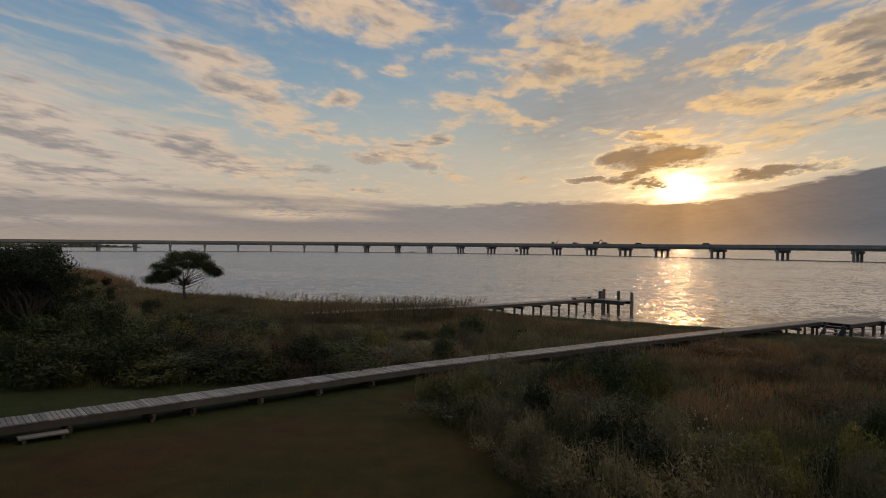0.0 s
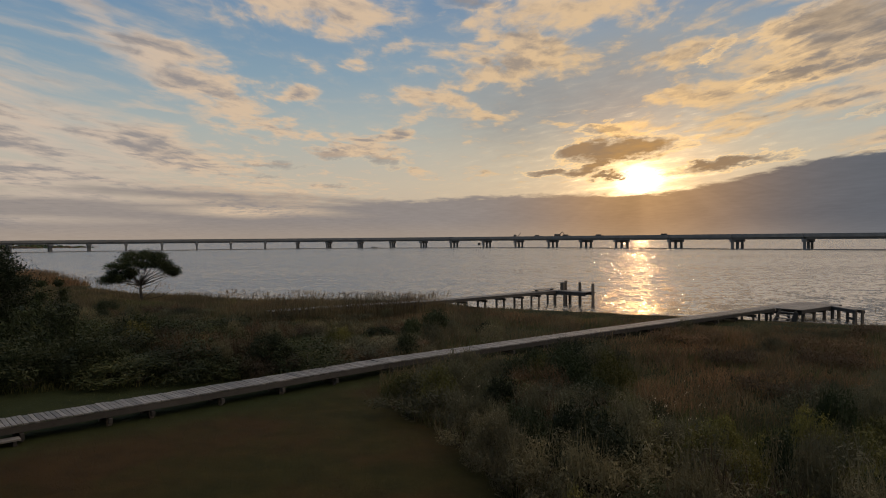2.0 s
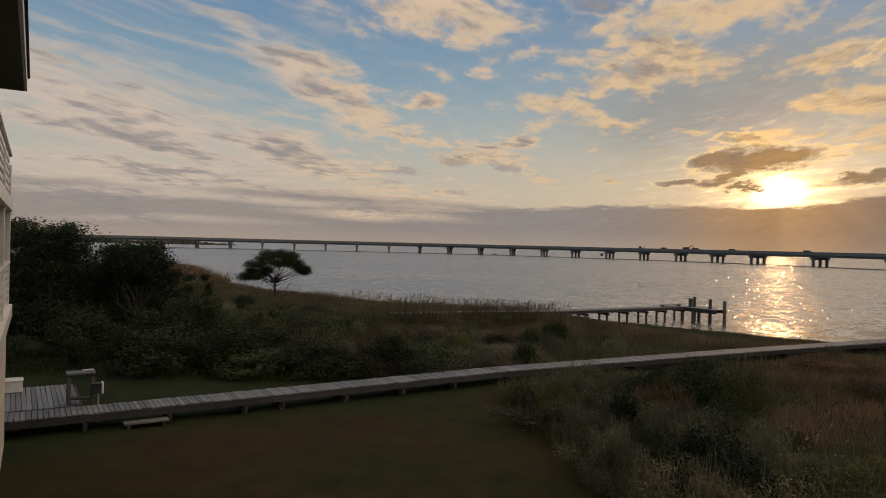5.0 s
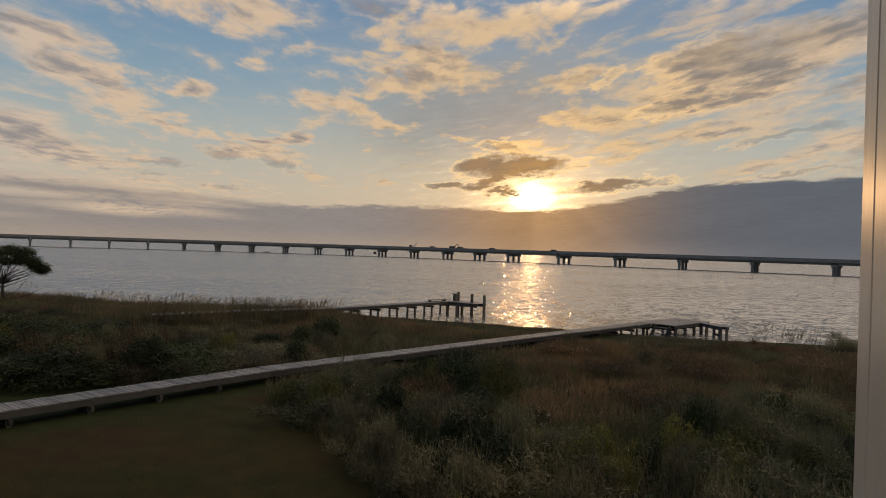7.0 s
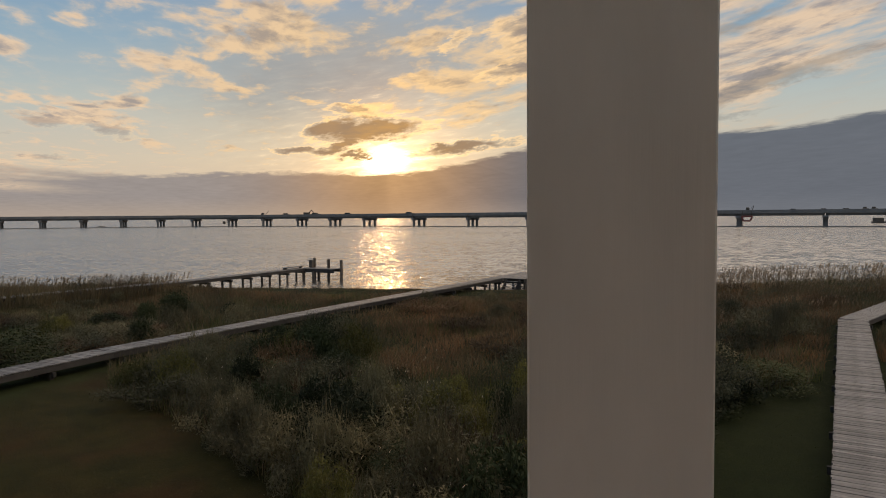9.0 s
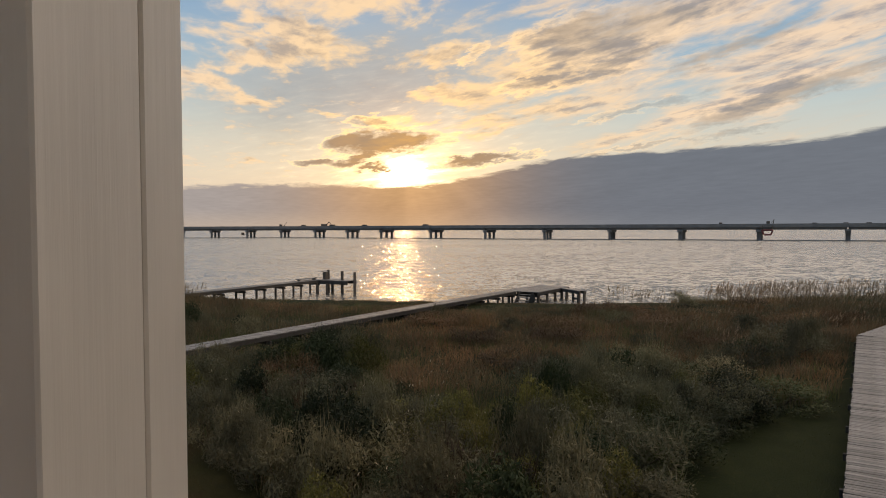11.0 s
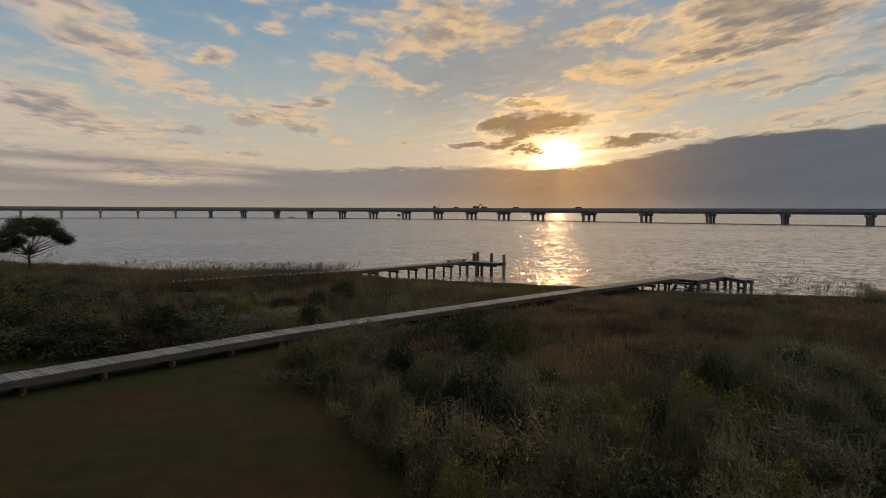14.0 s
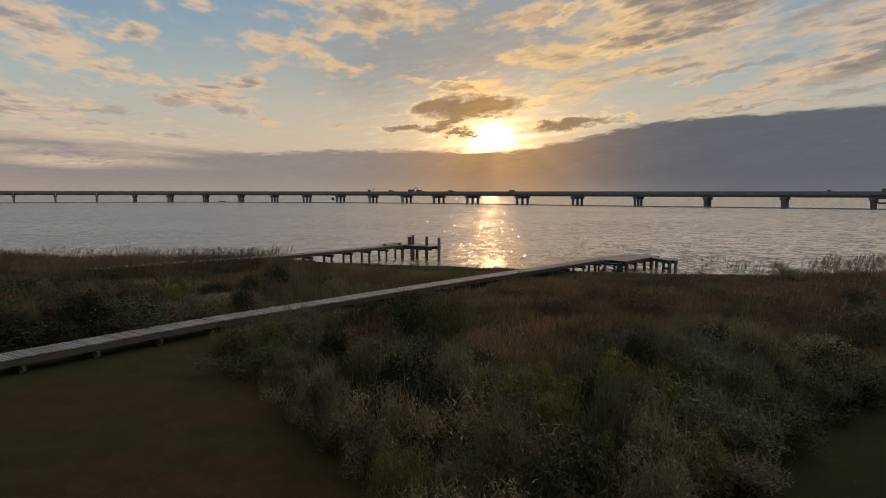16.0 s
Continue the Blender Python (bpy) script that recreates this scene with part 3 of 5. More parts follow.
def thing(name, place=(0, 0, 0), turn=0.0, **tags):
    ob = new(name)
    ob.matrix_basis = pose(*place, 0, 0, turn)
    return tagged(ob, **tags)


def add_box(bm, size, at=(0, 0, 0), rot=(0, 0, 0), bevel=0.0):
    r = bmesh.ops.create_cube(bm, size=1.0, matrix=pose(*at, *rot) @ Matrix.Diagonal((*size, 1)))
    if bevel:
        es = list({e for v in r["verts"] for e in v.link_edges})
        bmesh.ops.bevel(bm, geom=es, offset=bevel, segments=1, affect="EDGES")
    return bm


def box(size, at=(0, 0, 0), rot=(0, 0, 0), bevel=0.006):
    return add_box(bmesh.new(), size, at, rot, bevel)


def add_tube(bm, a, b, r0, r1, sides=7):
    a, b = Vector(a), Vector(b)
    q = (b - a).to_track_quat("Z", "Y").to_matrix().to_4x4()
    bmesh.ops.create_cone(bm, cap_ends=True, segments=sides, radius1=r0, radius2=r1, depth=(b - a).length,
                          matrix=Matrix.Translation((a + b) / 2) @ q)
    return bm


def from_arrays(name, verts, tris, mat):
    me = bpy.data.meshes.new(name)
    me.vertices.add(len(verts))
    me.vertices.foreach_set("co", np.asarray(verts, np.float32).ravel())
    me.loops.add(3 * len(tris))
    me.loops.foreach_set("vertex_index", np.asarray(tris, np.int32).ravel())
    me.polygons.add(len(tris))
    me.polygons.foreach_set("loop_start", np.arange(0, 3 * len(tris), 3, dtype=np.int32))
    me.polygons.foreach_set("loop_total", np.full(len(tris), 3, np.int32))
    me.update(calc_edges=True)
    me.validate()
    me.materials.append(mat)
    return me


# ---- the land: lawn, marsh, shore; the bay ----
WATER_Z = -0.35
SHORE_X = np.array([-400, -120, -62, -50, -40, -36.2, -34.5, -30, -27, -24.5, -21.4, -15, -11, -3, 4, 12, 17, 24, 33, 50, 80, 150, 400], float)
SHORE_Y = np.array([150, 124, 104, 96, 83, 79.5, 74.0, 69.5, 66, 63.6, 61.5, 57.2, 55, 53, 50, 45.2, 42.2, 37.6, 34.4, 31.8, 28, 22, 10], float)


def shore(x):
    return np.interp(x, SHORE_X, SHORE_Y)


def land_height(x, y):
    """Level behind the shore, falling under the water beyond it."""
    d = shore(x) - y
    z = np.where(d > 0, -0.36 + np.minimum(d, 4.0) * 0.10, -0.36 + np.maximum(d, -60) * 0.05)
    rough = 0.05 * np.sin(x * 0.9 + 1.3 * np.sin(y * 0.5)) * np.sin(y * 0.7 + 0.4) + 0.03 * np.sin(x * 2.1) * np.sin(y * 1.7 + x)
    z = np.minimum(z, 0.0) + np.where((d > 3) & (y > 24), rough, rough * 0.25)
    return z


def grid_axis(fine_lo, fine_hi, step, far):
    mid = np.arange(fine_lo, fine_hi + step / 2, step)
    out, s = [], step
    p = fine_hi
    while p < far:
        s *= 1.35
        p += s
        out.append(p)
    low, s, p = [], step, fine_lo
    while p > -far:
        s *= 1.35
        p -= s
        low.append(p)
    return np.concatenate([low[::-1], mid, out])


def sheet(name, xs, ys, height, mat, **tags):
    gx, gy = np.meshgrid(xs, ys)
    v = np.stack([gx, gy, height(gx, gy)], -1).reshape(-1, 3)
    n = len(xs)
    i = (np.arange(len(ys) - 1)[:, None] * n + np.arange(n - 1)[None]).ravel()
    tris = np.concatenate([np.stack([i, i + 1, i + n + 1], -1), np.stack([i, i + n + 1, i + n], -1)])
    me = from_arrays(name, v, tris, mat)
    me.polygons.foreach_set("use_smooth", np.ones(len(me.polygons), bool))
    return tagged(new(name, me), kind="structure", **tags)


sheet("ground", grid_axis(-60, 60, 0.8, 4200), grid_axis(-10, 100, 0.8, 4200), land_height, GROUND,
      label="dark olive lawn and marsh ground by the bay", category="ground")
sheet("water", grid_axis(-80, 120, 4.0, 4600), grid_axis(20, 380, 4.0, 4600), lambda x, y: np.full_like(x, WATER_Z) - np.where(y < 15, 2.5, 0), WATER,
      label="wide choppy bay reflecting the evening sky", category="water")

# ---- the bridge across the bay ----
DECK_TOP = 5.62
pier_az = [-60.0, -53.0, -46.5, -42.0, -38.2, -35.0, -32.19, -29.74, -27.2, -24.66, -22.13, -19.56, -16.99, -14.39, -11.68, -9.05, -6.5, -3.86, -1.15, 1.51, 4.12,
           6.9, 9.62, 12.46, 15.2, 18.07, 22.28, 26.85, 31.73, 37.0, 42.47, 48.14, 53.97, 60.0, 66.5, 73.5, 81.0]


def bridge_far(a):
    return float(np.interp(a, [-60, -40, -25, -9, 1.5, 12.5, 18, 22.3, 26.8, 31.7, 37, 42.5, 48, 54, 66, 81],
                           [372, 384, 394, 396, 377, 345, 323, 305, 291, 282, 276, 271, 268, 267, 272, 290]))


pier_at = [Vector((bridge_far(a) * math.sin(radians(a)), bridge_far(a) * math.cos(radians(a)), 0)) for a in pier_az]
bridge = thing("road_bridge", label="long low grey concrete road bridge across the bay", category="bridge")


def span(p, q):
    """One span: slab with parapets and girders under it."""
    d, mid = q - p, (p + q) / 2
    turn = math.degrees(math.atan2(d.y, d.x))
    n, L = Vector((-d.y, d.x, 0)).normalized(), d.length + 0.04
    for name, size, off, up in (("deck_slab", (L, 10.6, 0.30), 0, -1.15), ("parapet", (L, 0.35, 1.06), -5.1, -0.53), ("parapet", (L, 0.35, 1.06), 5.1, -0.53),
                                ("girder", (L - 0.5, 0.55, 0.85), -3.9, -1.72), ("girder", (L - 0.5, 0.55, 0.85), -1.3, -1.72),
                                ("utility_pipe", (L, 0.4, 0.26), -6.4, WATER_Z - DECK_TOP + 0.20),
                                ("girder", (L - 0.5, 0.55, 0.85), 1.3, -1.72), ("girder", (L - 0.5, 0.55, 0.85), 3.9, -1.72)):
        at = mid + n * off
        part(name, box(size, (at.x, at.y, DECK_TOP + up), (0, 0, turn), 0.02), CONCRETE, bridge)


for i in range(len(pier_at) - 1):
    span(pier_at[i], pier_at[i + 1])


def pier_mesh(kind):
    bm = bmesh.new()
    under = DECK_TOP - 2.10
    if kind == "bent":
        add_box(bm, (1.5, 10.4, 1.05), (0, 0, under - 0.52), bevel=0.08)
        for y in (-4.2, 0, 4.2):
            add_box(bm, (0.85, 0.9, under - 0.6 + 2.0), (0, y, (under - 0.6 - 2.0) / 2), bevel=0.06)
    elif kind == "wall":
        add_box(bm, (2.0, 10.4, 1.0), (0, 0, under - 0.5), bevel=0.08)
        add_box(bm, (1.5, 7.6, under - 0.6 + 2.0), (0, 0, (under - 0.6 - 2.0) / 2), bevel=0.1)
    else:
        add_box(bm, (1.7, 10.4, 0.7), (0, 0, under - 0.35), bevel=0.08)
        add_box(bm, (1.6, 6.0, 0.7), (0, 0, under - 1.0), bevel=0.08)
        add_box(bm, (1.5, 2.6, under - 1.0 + 2.0), (0, 0, (under - 1.0 - 2.0) / 2), bevel=0.1)
    return mesh_of("bridge_pier", bm, CONCRETE)


pier_kinds = {k: pier_mesh(k) for k in ("bent", "wall", "hammer")}
for i, (p, a) in enumerate(zip(pier_at, pier_az)):
    d = pier_at[min(i + 1, len(pier_at) - 1)] - pier_at[max(i - 1, 0)]
    share("bridge_pier", pier_kinds["bent" if -23 < a < 40 else "wall" if 40 < a < 50 or a < -23 else "hammer"], bridge,
          pose(p.x, p.y, 0, 0, 0, math.degrees(math.atan2(d.y, d.x))))


def on_bridge(a):
    """Place on the carriageway and its direction, for an azimuth."""
    i = max(k for k in range(len(pier_az) - 1) if pier_az[k] <= a)
    f = (a - pier_az[i]) / (pier_az[i + 1] - pier_az[i])
    p = pier_at[i].lerp(pier_at[i + 1], f)
    d = pier_at[i + 1] - pier_at[i]
    return p, math.degrees(math.atan2(d.y, d.x))


def crane(a, reach=2.6, tall=4.2, big=0.72):
    p, turn = on_bridge(a)
    c = thing("crane_truck", (p.x, p.y, DECK_TOP - 1.0), turn, label="dark crane truck parked on the concrete bridge", category="crane truck")
    c.matrix_basis = c.matrix_basis @ Matrix.Scale(big, 4)
    part("chassis", box((5.4, 2.4, 1.0), (0, 0, 0.75), bevel=0.1), MACHINE, c)
    part("cab", box((1.5, 2.2, 1.5), (-1.9, 0, 1.95), bevel=0.15), MACHINE, c)
    part("boom", add_tube(bmesh.new(), (0.3, 0, 1.4), (reach, 0, tall), 0.22, 0.12, 8), MACHINE, c)
    part("jib", add_tube(bmesh.new(), (reach, 0, tall), (reach - 1.6, 0, tall - 1.8), 0.10, 0.08, 6), MACHINE, c)
    for x in (-1.9, 1.7):
        for y in (-1.0, 1.0):
            w = part("wheel", add_tube(bmesh.new(), (x, y - 0.15, 0.42), (x, y + 0.15, 0.42), 0.42, 0.42, 12), BLACK, c)
            part("hub", add_tube(bmesh.new(), (x, y - 0.17, 0.42), (x, y + 0.17, 0.42), 0.18, 0.18, 8), STEEL, w, "grey steel hub")


def digger(a):
    p, turn = on_bridge(a)
    c = thing("excavator", (p.x, p.y, DECK_TOP - 1.0), turn, label="dark tracked excavator with bent arm on the bridge", category="excavator")
    part("body", box((2.6, 2.2, 1.2), (0, 0, 1.4), bevel=0.15), MACHINE, c)
    part("arm", add_tube(add_tube(bmesh.new(), (1.2, 0, 1.6), (3.0, 0, 3.1), 0.2, 0.16, 8), (3.0, 0, 3.1), (4.4, 0, 1.6), 0.16, 0.12, 8), MACHINE, c)
    for y in (-0.9, 0.9):
        part("track", box((3.2, 0.5, 0.75), (0, y, 0.4), bevel=0.15), BLACK, c)


def van(a, size, name, label, mat):
    p, turn = on_bridge(a)
    c = thing(name, (p.x, p.y, DECK_TOP - 1.0), turn, label=label, category="vehicle")
    part("body", box((size[0], size[1], size[2] * 0.6), (0, 0, 0.35 + size[2] * 0.3), bevel=0.12), mat, c)
    part("cabin", box((size[0] * 0.55, size[1] * 0.9, size[2] * 0.42), (-0.1 * size[0], 0, 0.35 + size[2] * 0.79), bevel=0.14), mat, c)
    for x in (-0.32, 0.32):
        for y in (-0.42, 0.42):
            w = part("wheel", add_tube(bmesh.new(), (x * size[0], y * size[1] - 0.1, 0.34), (x * size[0], y * size[1] + 0.1, 0.34), 0.34, 0.34, 12), BLACK, c)
            part("hub", add_tube(bmesh.new(), (x * size[0], y * size[1] - 0.12, 0.34), (x * size[0], y * size[1] + 0.12, 0.34), 0.15, 0.15, 8), STEEL, w, "grey steel hub")


crane(9.5)
digger(12.85)
van(11.2, (3.6, 1.8, 1.3), "work_van", "dark work van parked on the bridge", MACHINE)
van(13.6, (4.6, 2.0, 1.4), "flatbed_lorry", "dark lorry parked on the bridge", MACHINE)
van(16.3, (4.2, 1.8, 1.25), "parked_car", "small dark car on the bridge", BLACK)
van(21.5, (4.2, 1.8, 1.25), "parked_car", "small dark car on the bridge", BLACK)
van(45.4, (1.9, 1.5, 1.2), "work_van", "dark work van parked on the bridge", MACHINE)
crane(49.0, 0.8, 3.5)
for a in (51.9, 53.9, 55.3):
    van(a, (3.0, 1.6, 0.95), "parked_car", "small dark car on the bridge", BLACK)
for a in (56.45, 57.0):
    van(a, (1.9, 1.6, 1.35), "work_van", "dark work van parked on the bridge", MACHINE)


def float_craft(name, a, far, hull, cabin, label, category):
    """A hull with a tapered bow, and a cabin or load on it."""
    b = thing(name, (far * math.sin(radians(a)), far * math.cos(radians(a)), WATER_Z), -a, label=label, category=category)
    bm = box(hull, (0, 0, hull[2] / 2 - 0.15), bevel=0.05)
    for v in bm.verts:
        if v.co.x > 0:
            v.co.x += 0.18 * hull[0] * (v.co.z + 0.15) / hull[2]
    part("hull", bm, MACHINE, b)
    part("cabin", box(cabin, (-0.05 * hull[0], 0, hull[2] - 0.15 + cabin[2] / 2), bevel=0.08), MACHINE, b)


float_craft("work_barge", 57.3, 348.0, (5.6, 3.0, 0.9), (4.2, 2.2, 1.6), "dark work barge with a square cabin on the bay", "barge")
float_craft("skiff", -2.7, 415.0, (3.6, 1.5, 0.5), (1.0, 0.7, 0.3), "low dark skiff lying on the bay", "boat")
# small platform at one of the bents
p, turn = on_bridge(6.55)
stage = thing("work_stage", (p.x, p.y, 1.2), turn, label="small dark work stage fixed to a bridge bent", category="work platform")
part("floor", box((1.4, 2.0, 0.12), (0, -4.6, 0)), MACHINE, stage)
part("cage", box((0.9, 1.6, 1.2), (0, -4.6, 0.66), bevel=0.05), MACHINE, stage)
part("bracket", add_tube(bmesh.new(), (0, -4.6, 0), (2.2, -4.2, 0.9), 0.12, 0.12), STEEL, stage)
# inspection cradle hung under the deck by a pier
p, turn = on_bridge(48.75)
cradle = thing("inspection_cradle", (p.x, p.y, DECK_TOP - 3.9), turn, label="red steel access cradle hung under the bridge deck", category="work platform")
part("ring", add_tube(add_tube(add_tube(add_tube(bmesh.new(), (-1.8, -5.6, 1.6), (-1.1, -5.6, 0), 0.30, 0.30), (-1.1, -5.6, 0), (1.1, -5.6, 0), 0.30, 0.30),
                                (1.1, -5.6, 0), (1.8, -5.6, 1.6), 0.30, 0.30), (-1.8, -5.6, 1.6), (1.8, -5.6, 1.6), 0.30, 0.30), RED, cradle)
for x in (-1.5, 1.5):
    part("hanger", add_tube(bmesh.new(), (x, -5.6, 1.4), (x, -5.6, 3.4), 0.12, 0.12), MACHINE, cradle)
# low wooded island past the bridge, far off
rng = np.random.default_rng(5)


def far_scrub(name, count, low, high, wide, mat, label):
    iv, it = [], []
    for k in range(count):
        a = radians(rng.uniform(-58, -24.3))
        r = rng.uniform(640, 760)
        w, h = rng.uniform(*wide), rng.uniform(low, high) * min(1.0, (math.degrees(-a) - 23.8) / 4)
        c = np.array([r * math.sin(a), r * math.cos(a), WATER_Z])
        b = len(iv)
        iv += [c + (w * math.cos(q), w * math.sin(q), -0.5) for q in (0, 2.1, 4.2)] + [c + (w * 0.7 * math.cos(q), w * 0.7 * math.sin(q), h * rng.uniform(0.6, 1)) for q in (1, 3.1, 5.2)]
        it += [(b, b + 1, b + 3), (b + 1, b + 4, b + 3), (b + 1, b + 2, b + 4), (b + 2, b + 5, b + 4), (b + 2, b, b + 5), (b, b + 3, b + 5), (b + 3, b + 4, b + 5)]
    tagged(new(name, from_arrays(name, np.array(iv), it, mat)), label=label, category="scrub", kind="stuff")


far_scrub("far_island_marsh", 1300, 0.9, 2.0, (3, 7), LEAF_RUST, "brown marsh on a low far island")
far_scrub("far_island_scrub", 320, 2.0, 3.8, (2, 4.5), LEAF_DARK, "low dark scrub on a far island")

# ---- wooden walkways ----
BOARD, GAP = 0.106, 0.012


def plank_mesh(width, wob):
    bm = box((BOARD, width, 0.036), bevel=0.004)
    for v in bm.verts:
        v.co.z += wob * v.co.y
    return mesh_of("plank", bm, PLANK)


def run_of(name, points, width, z, bents, leg_foot, tags, limit=300, plank_parts=True, first=0.35, seed=1, leg=0.10):
    """A plank walkway along a bent line: its near edge runs along points."""
    rnd = random.Random(seed)
    w = thing(name, (0, 0, 0), 0, **tags)
    meshes = [plank_mesh(width, s) for s in (-0.006, 0.0, 0.006)]
    extra, made = bmesh.new(), 0
    for (ax, ay), (bx, by) in zip(points, points[1:]):
        d = Vector((bx - ax, by - ay, 0))
        L, u = d.length, d.normalized()
        n = Vector((-u.y, u.x, 0))
        turn = math.degrees(math.atan2(u.y, u.x))
        count = int(L / (BOARD + GAP))
        for k in range(count):
            s = (k + 0.5) * L / count
            c = Vector((ax, ay, z - 0.018)) + u * s + n * (width / 2 + rnd.uniform(-0.012, 0.012))
            m = pose(c.x, c.y, c.z + rnd.uniform(-0.004, 0.004), rnd.uniform(-0.5, 0.5), rnd.uniform(-0.6, 0.6), turn + rnd.uniform(-0.5, 0.5))
            if plank_parts and made < limit:
                share("plank", rnd.choice(meshes), w, m)
                made += 1
            else:
                add_box(extra, (BOARD - 0.002, width, 0.036), c, (rnd.uniform(-0.5, 0.5), rnd.uniform(-0.6, 0.6), turn))
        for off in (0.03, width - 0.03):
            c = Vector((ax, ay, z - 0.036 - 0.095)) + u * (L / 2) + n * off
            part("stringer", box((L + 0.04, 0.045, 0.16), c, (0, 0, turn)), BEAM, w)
        s = first
        while s < L - 0.1:
            for off in (0.10, width - 0.10):
                p = Vector((ax, ay, 0)) + u * s + n * off
                foot = leg_foot(p.x, p.y)
                h = z - 0.23 - foot
                part("post", box((leg, leg, h), (p.x, p.y, foot + h / 2), (0, 0, turn)), POLE, w)
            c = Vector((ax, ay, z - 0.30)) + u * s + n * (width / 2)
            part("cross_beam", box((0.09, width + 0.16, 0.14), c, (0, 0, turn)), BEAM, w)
            s += bents
    if extra.verts:
        tagged(part("plank_rest", extra, PLANK, w), kind="stuff")
    else:
        extra.free()
    return w


def foot_at(x, y):
    return float(land_height(np.array(x), np.array(y))) - 0.25


DECK_Z = 0.45
run_of("boardwalk", [(-12.4, 13.72), (-7.04, 18.08), (-0.76, 23.35), (10.0, 30.9), (22.0, 38.84)], 0.90, DECK_Z, 1.95, foot_at,
                   dict(label="weathered grey plank boardwalk raised over the marsh", category="boardwalk"), seed=3)
# the wide head of the boardwalk over the water, with its finger and stairs
head = thing("pier_platform", (22.05, 38.87, 0), 33.2, label="weathered wooden pier platform at the boardwalk's end", category="pier platform")
head_planks = mesh_of("plank", box((BOARD, 2.42, 0.036), bevel=0.004), PLANK)
for k in range(43):
    share("plank", head_planks, head, pose(0.06 + k * 0.118, -0.31, DECK_Z - 0.018, 0, 0, random.uniform(-0.4, 0.4)))
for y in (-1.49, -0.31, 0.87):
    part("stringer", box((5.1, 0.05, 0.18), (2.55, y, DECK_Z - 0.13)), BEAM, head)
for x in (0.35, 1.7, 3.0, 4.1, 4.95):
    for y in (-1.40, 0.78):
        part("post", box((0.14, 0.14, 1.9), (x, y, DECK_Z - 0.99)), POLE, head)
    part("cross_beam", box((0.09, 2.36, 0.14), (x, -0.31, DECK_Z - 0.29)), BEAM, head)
finger = thing("finger_pier", (26.25, 40.25, 0), -92.0, label="narrow wooden finger pier beside the platform", category="pier")
finger_plank = mesh_of("plank", box((BOARD, 0.6, 0.036), bevel=0.004), PLANK)
for k in range(24):
    share("plank", finger_plank, finger, pose(0.07 + k * 0.118, 0.0, DECK_Z - 0.022, 0, 0, random.uniform(-0.4, 0.4)))
for y in (-0.27, 0.27):
    part("stringer", box((2.95, 0.05, 0.18), (1.48, y, DECK_Z - 0.135)), BEAM, finger)
for x in (0.6, 2.1, 2.85):
    for y in (-0.2, 0.2):
        part("post", box((0.13, 0.13, 1.9), (x, y, DECK_Z - 1.0)), POLE, finger)
part("brace", box((0.8, 0.05, 0.14), (2.45, -0.26, DECK_Z - 0.55)), BEAM, finger)
stairs = thing("pier_stairs", (22.15, 38.55, 0), -56.8, label="short open wooden stairs down from the pier to the sand", category="stairs")
for x in (0.0, 0.95):
    part("stringer", box((0.05, 1.15, 0.2), (x, -0.48, 0.0), (40, 0, 0)), BEAM, stairs)
for k in range(5):
    part("tread", box((0.95, 0.24, 0.032), (0.475, -0.10 - k * 0.19, 0.27 - k * 0.16)), PLANK, stairs)
part("side_board", box((0.26, 0.04, 0.80), (1.20, -0.78, 0.02), (8, 18, 0)), BEAM, stairs)

# the second dock, with its tall mooring posts and cleaning table
DOCK_Z = 0.72
run_of("dock", [(-7.6, 38.27), (-4.4, 40.3), (2.3, 43.6), (11.9, 50.9)], 0.95, DOCK_Z, 1.85, foot_at,
       dict(label="long narrow weathered wooden dock over the shallows", category="dock"), plank_parts=False, seed=8, leg=0.115)
dhead = thing("dock_platform", (11.1, 50.9, 0), -49.0, label="wooden cross platform at the dock's end", category="dock platform")
dplank = mesh_of("plank", box((BOARD, 1.25, 0.036), bevel=0.004), PLANK)
for k in range(26):
    share("plank", dplank, dhead, pose(0.07 + k * 0.118, 0.62, DOCK_Z - 0.012, 0, 0, random.uniform(-0.4, 0.4)))
for y in (0.03, 1.2):
    part("stringer", box((3.1, 0.06, 0.26), (1.55, y, DOCK_Z - 0.16)), BEAM, dhead)
for x, y in ((0.35, 0.02), (1.25, 0.02), (0.9, 1.2)):
    part("post", box((0.17, 0.17, 2.3), (x, y, DOCK_Z - 1.35)), POLE, dhead)


def mooring(x, y, top):
    p = thing("mooring_post", (x, y, -1.4), 0, label="tall weathered mooring post at the dock's end", category="mooring post", group="mooring posts")
    part("shaft", add_tube(bmesh.new(), (0, 0, 0), (0, 0, top + 1.4), 0.12, 0.11, 10), POLE, p)


mooring(13.75, 48.75, 1.36)
mooring(13.02, 49.65, 1.40)
mooring(12.28, 51.05, 1.45)
table = thing("fish_cleaning_table", (11.98, 50.95, DOCK_Z), -49.0, label="small weathered fish cleaning table on the dock", category="table")
part("tabletop", box((0.52, 0.4, 0.04), (-0.06, 0, 0.60)), PLANK, table)
part("cabinet", box((0.27, 0.27, 0.56), (0.05, 0, 0.30)), POLE, table)
bench = thing("dock_bench", (10.95, 50.05, DOCK_Z), 37.2, label="low plank bench on the dock", category="bench")
part("seat", box((2.1, 0.32, 0.05), (0, 0.72, 0.13)), PLANK, bench)
for x in (-0.85, 0.85):
    part("leg", box((0.09, 0.26, 0.12), (x, 0.72, 0.05)), POLE, bench)

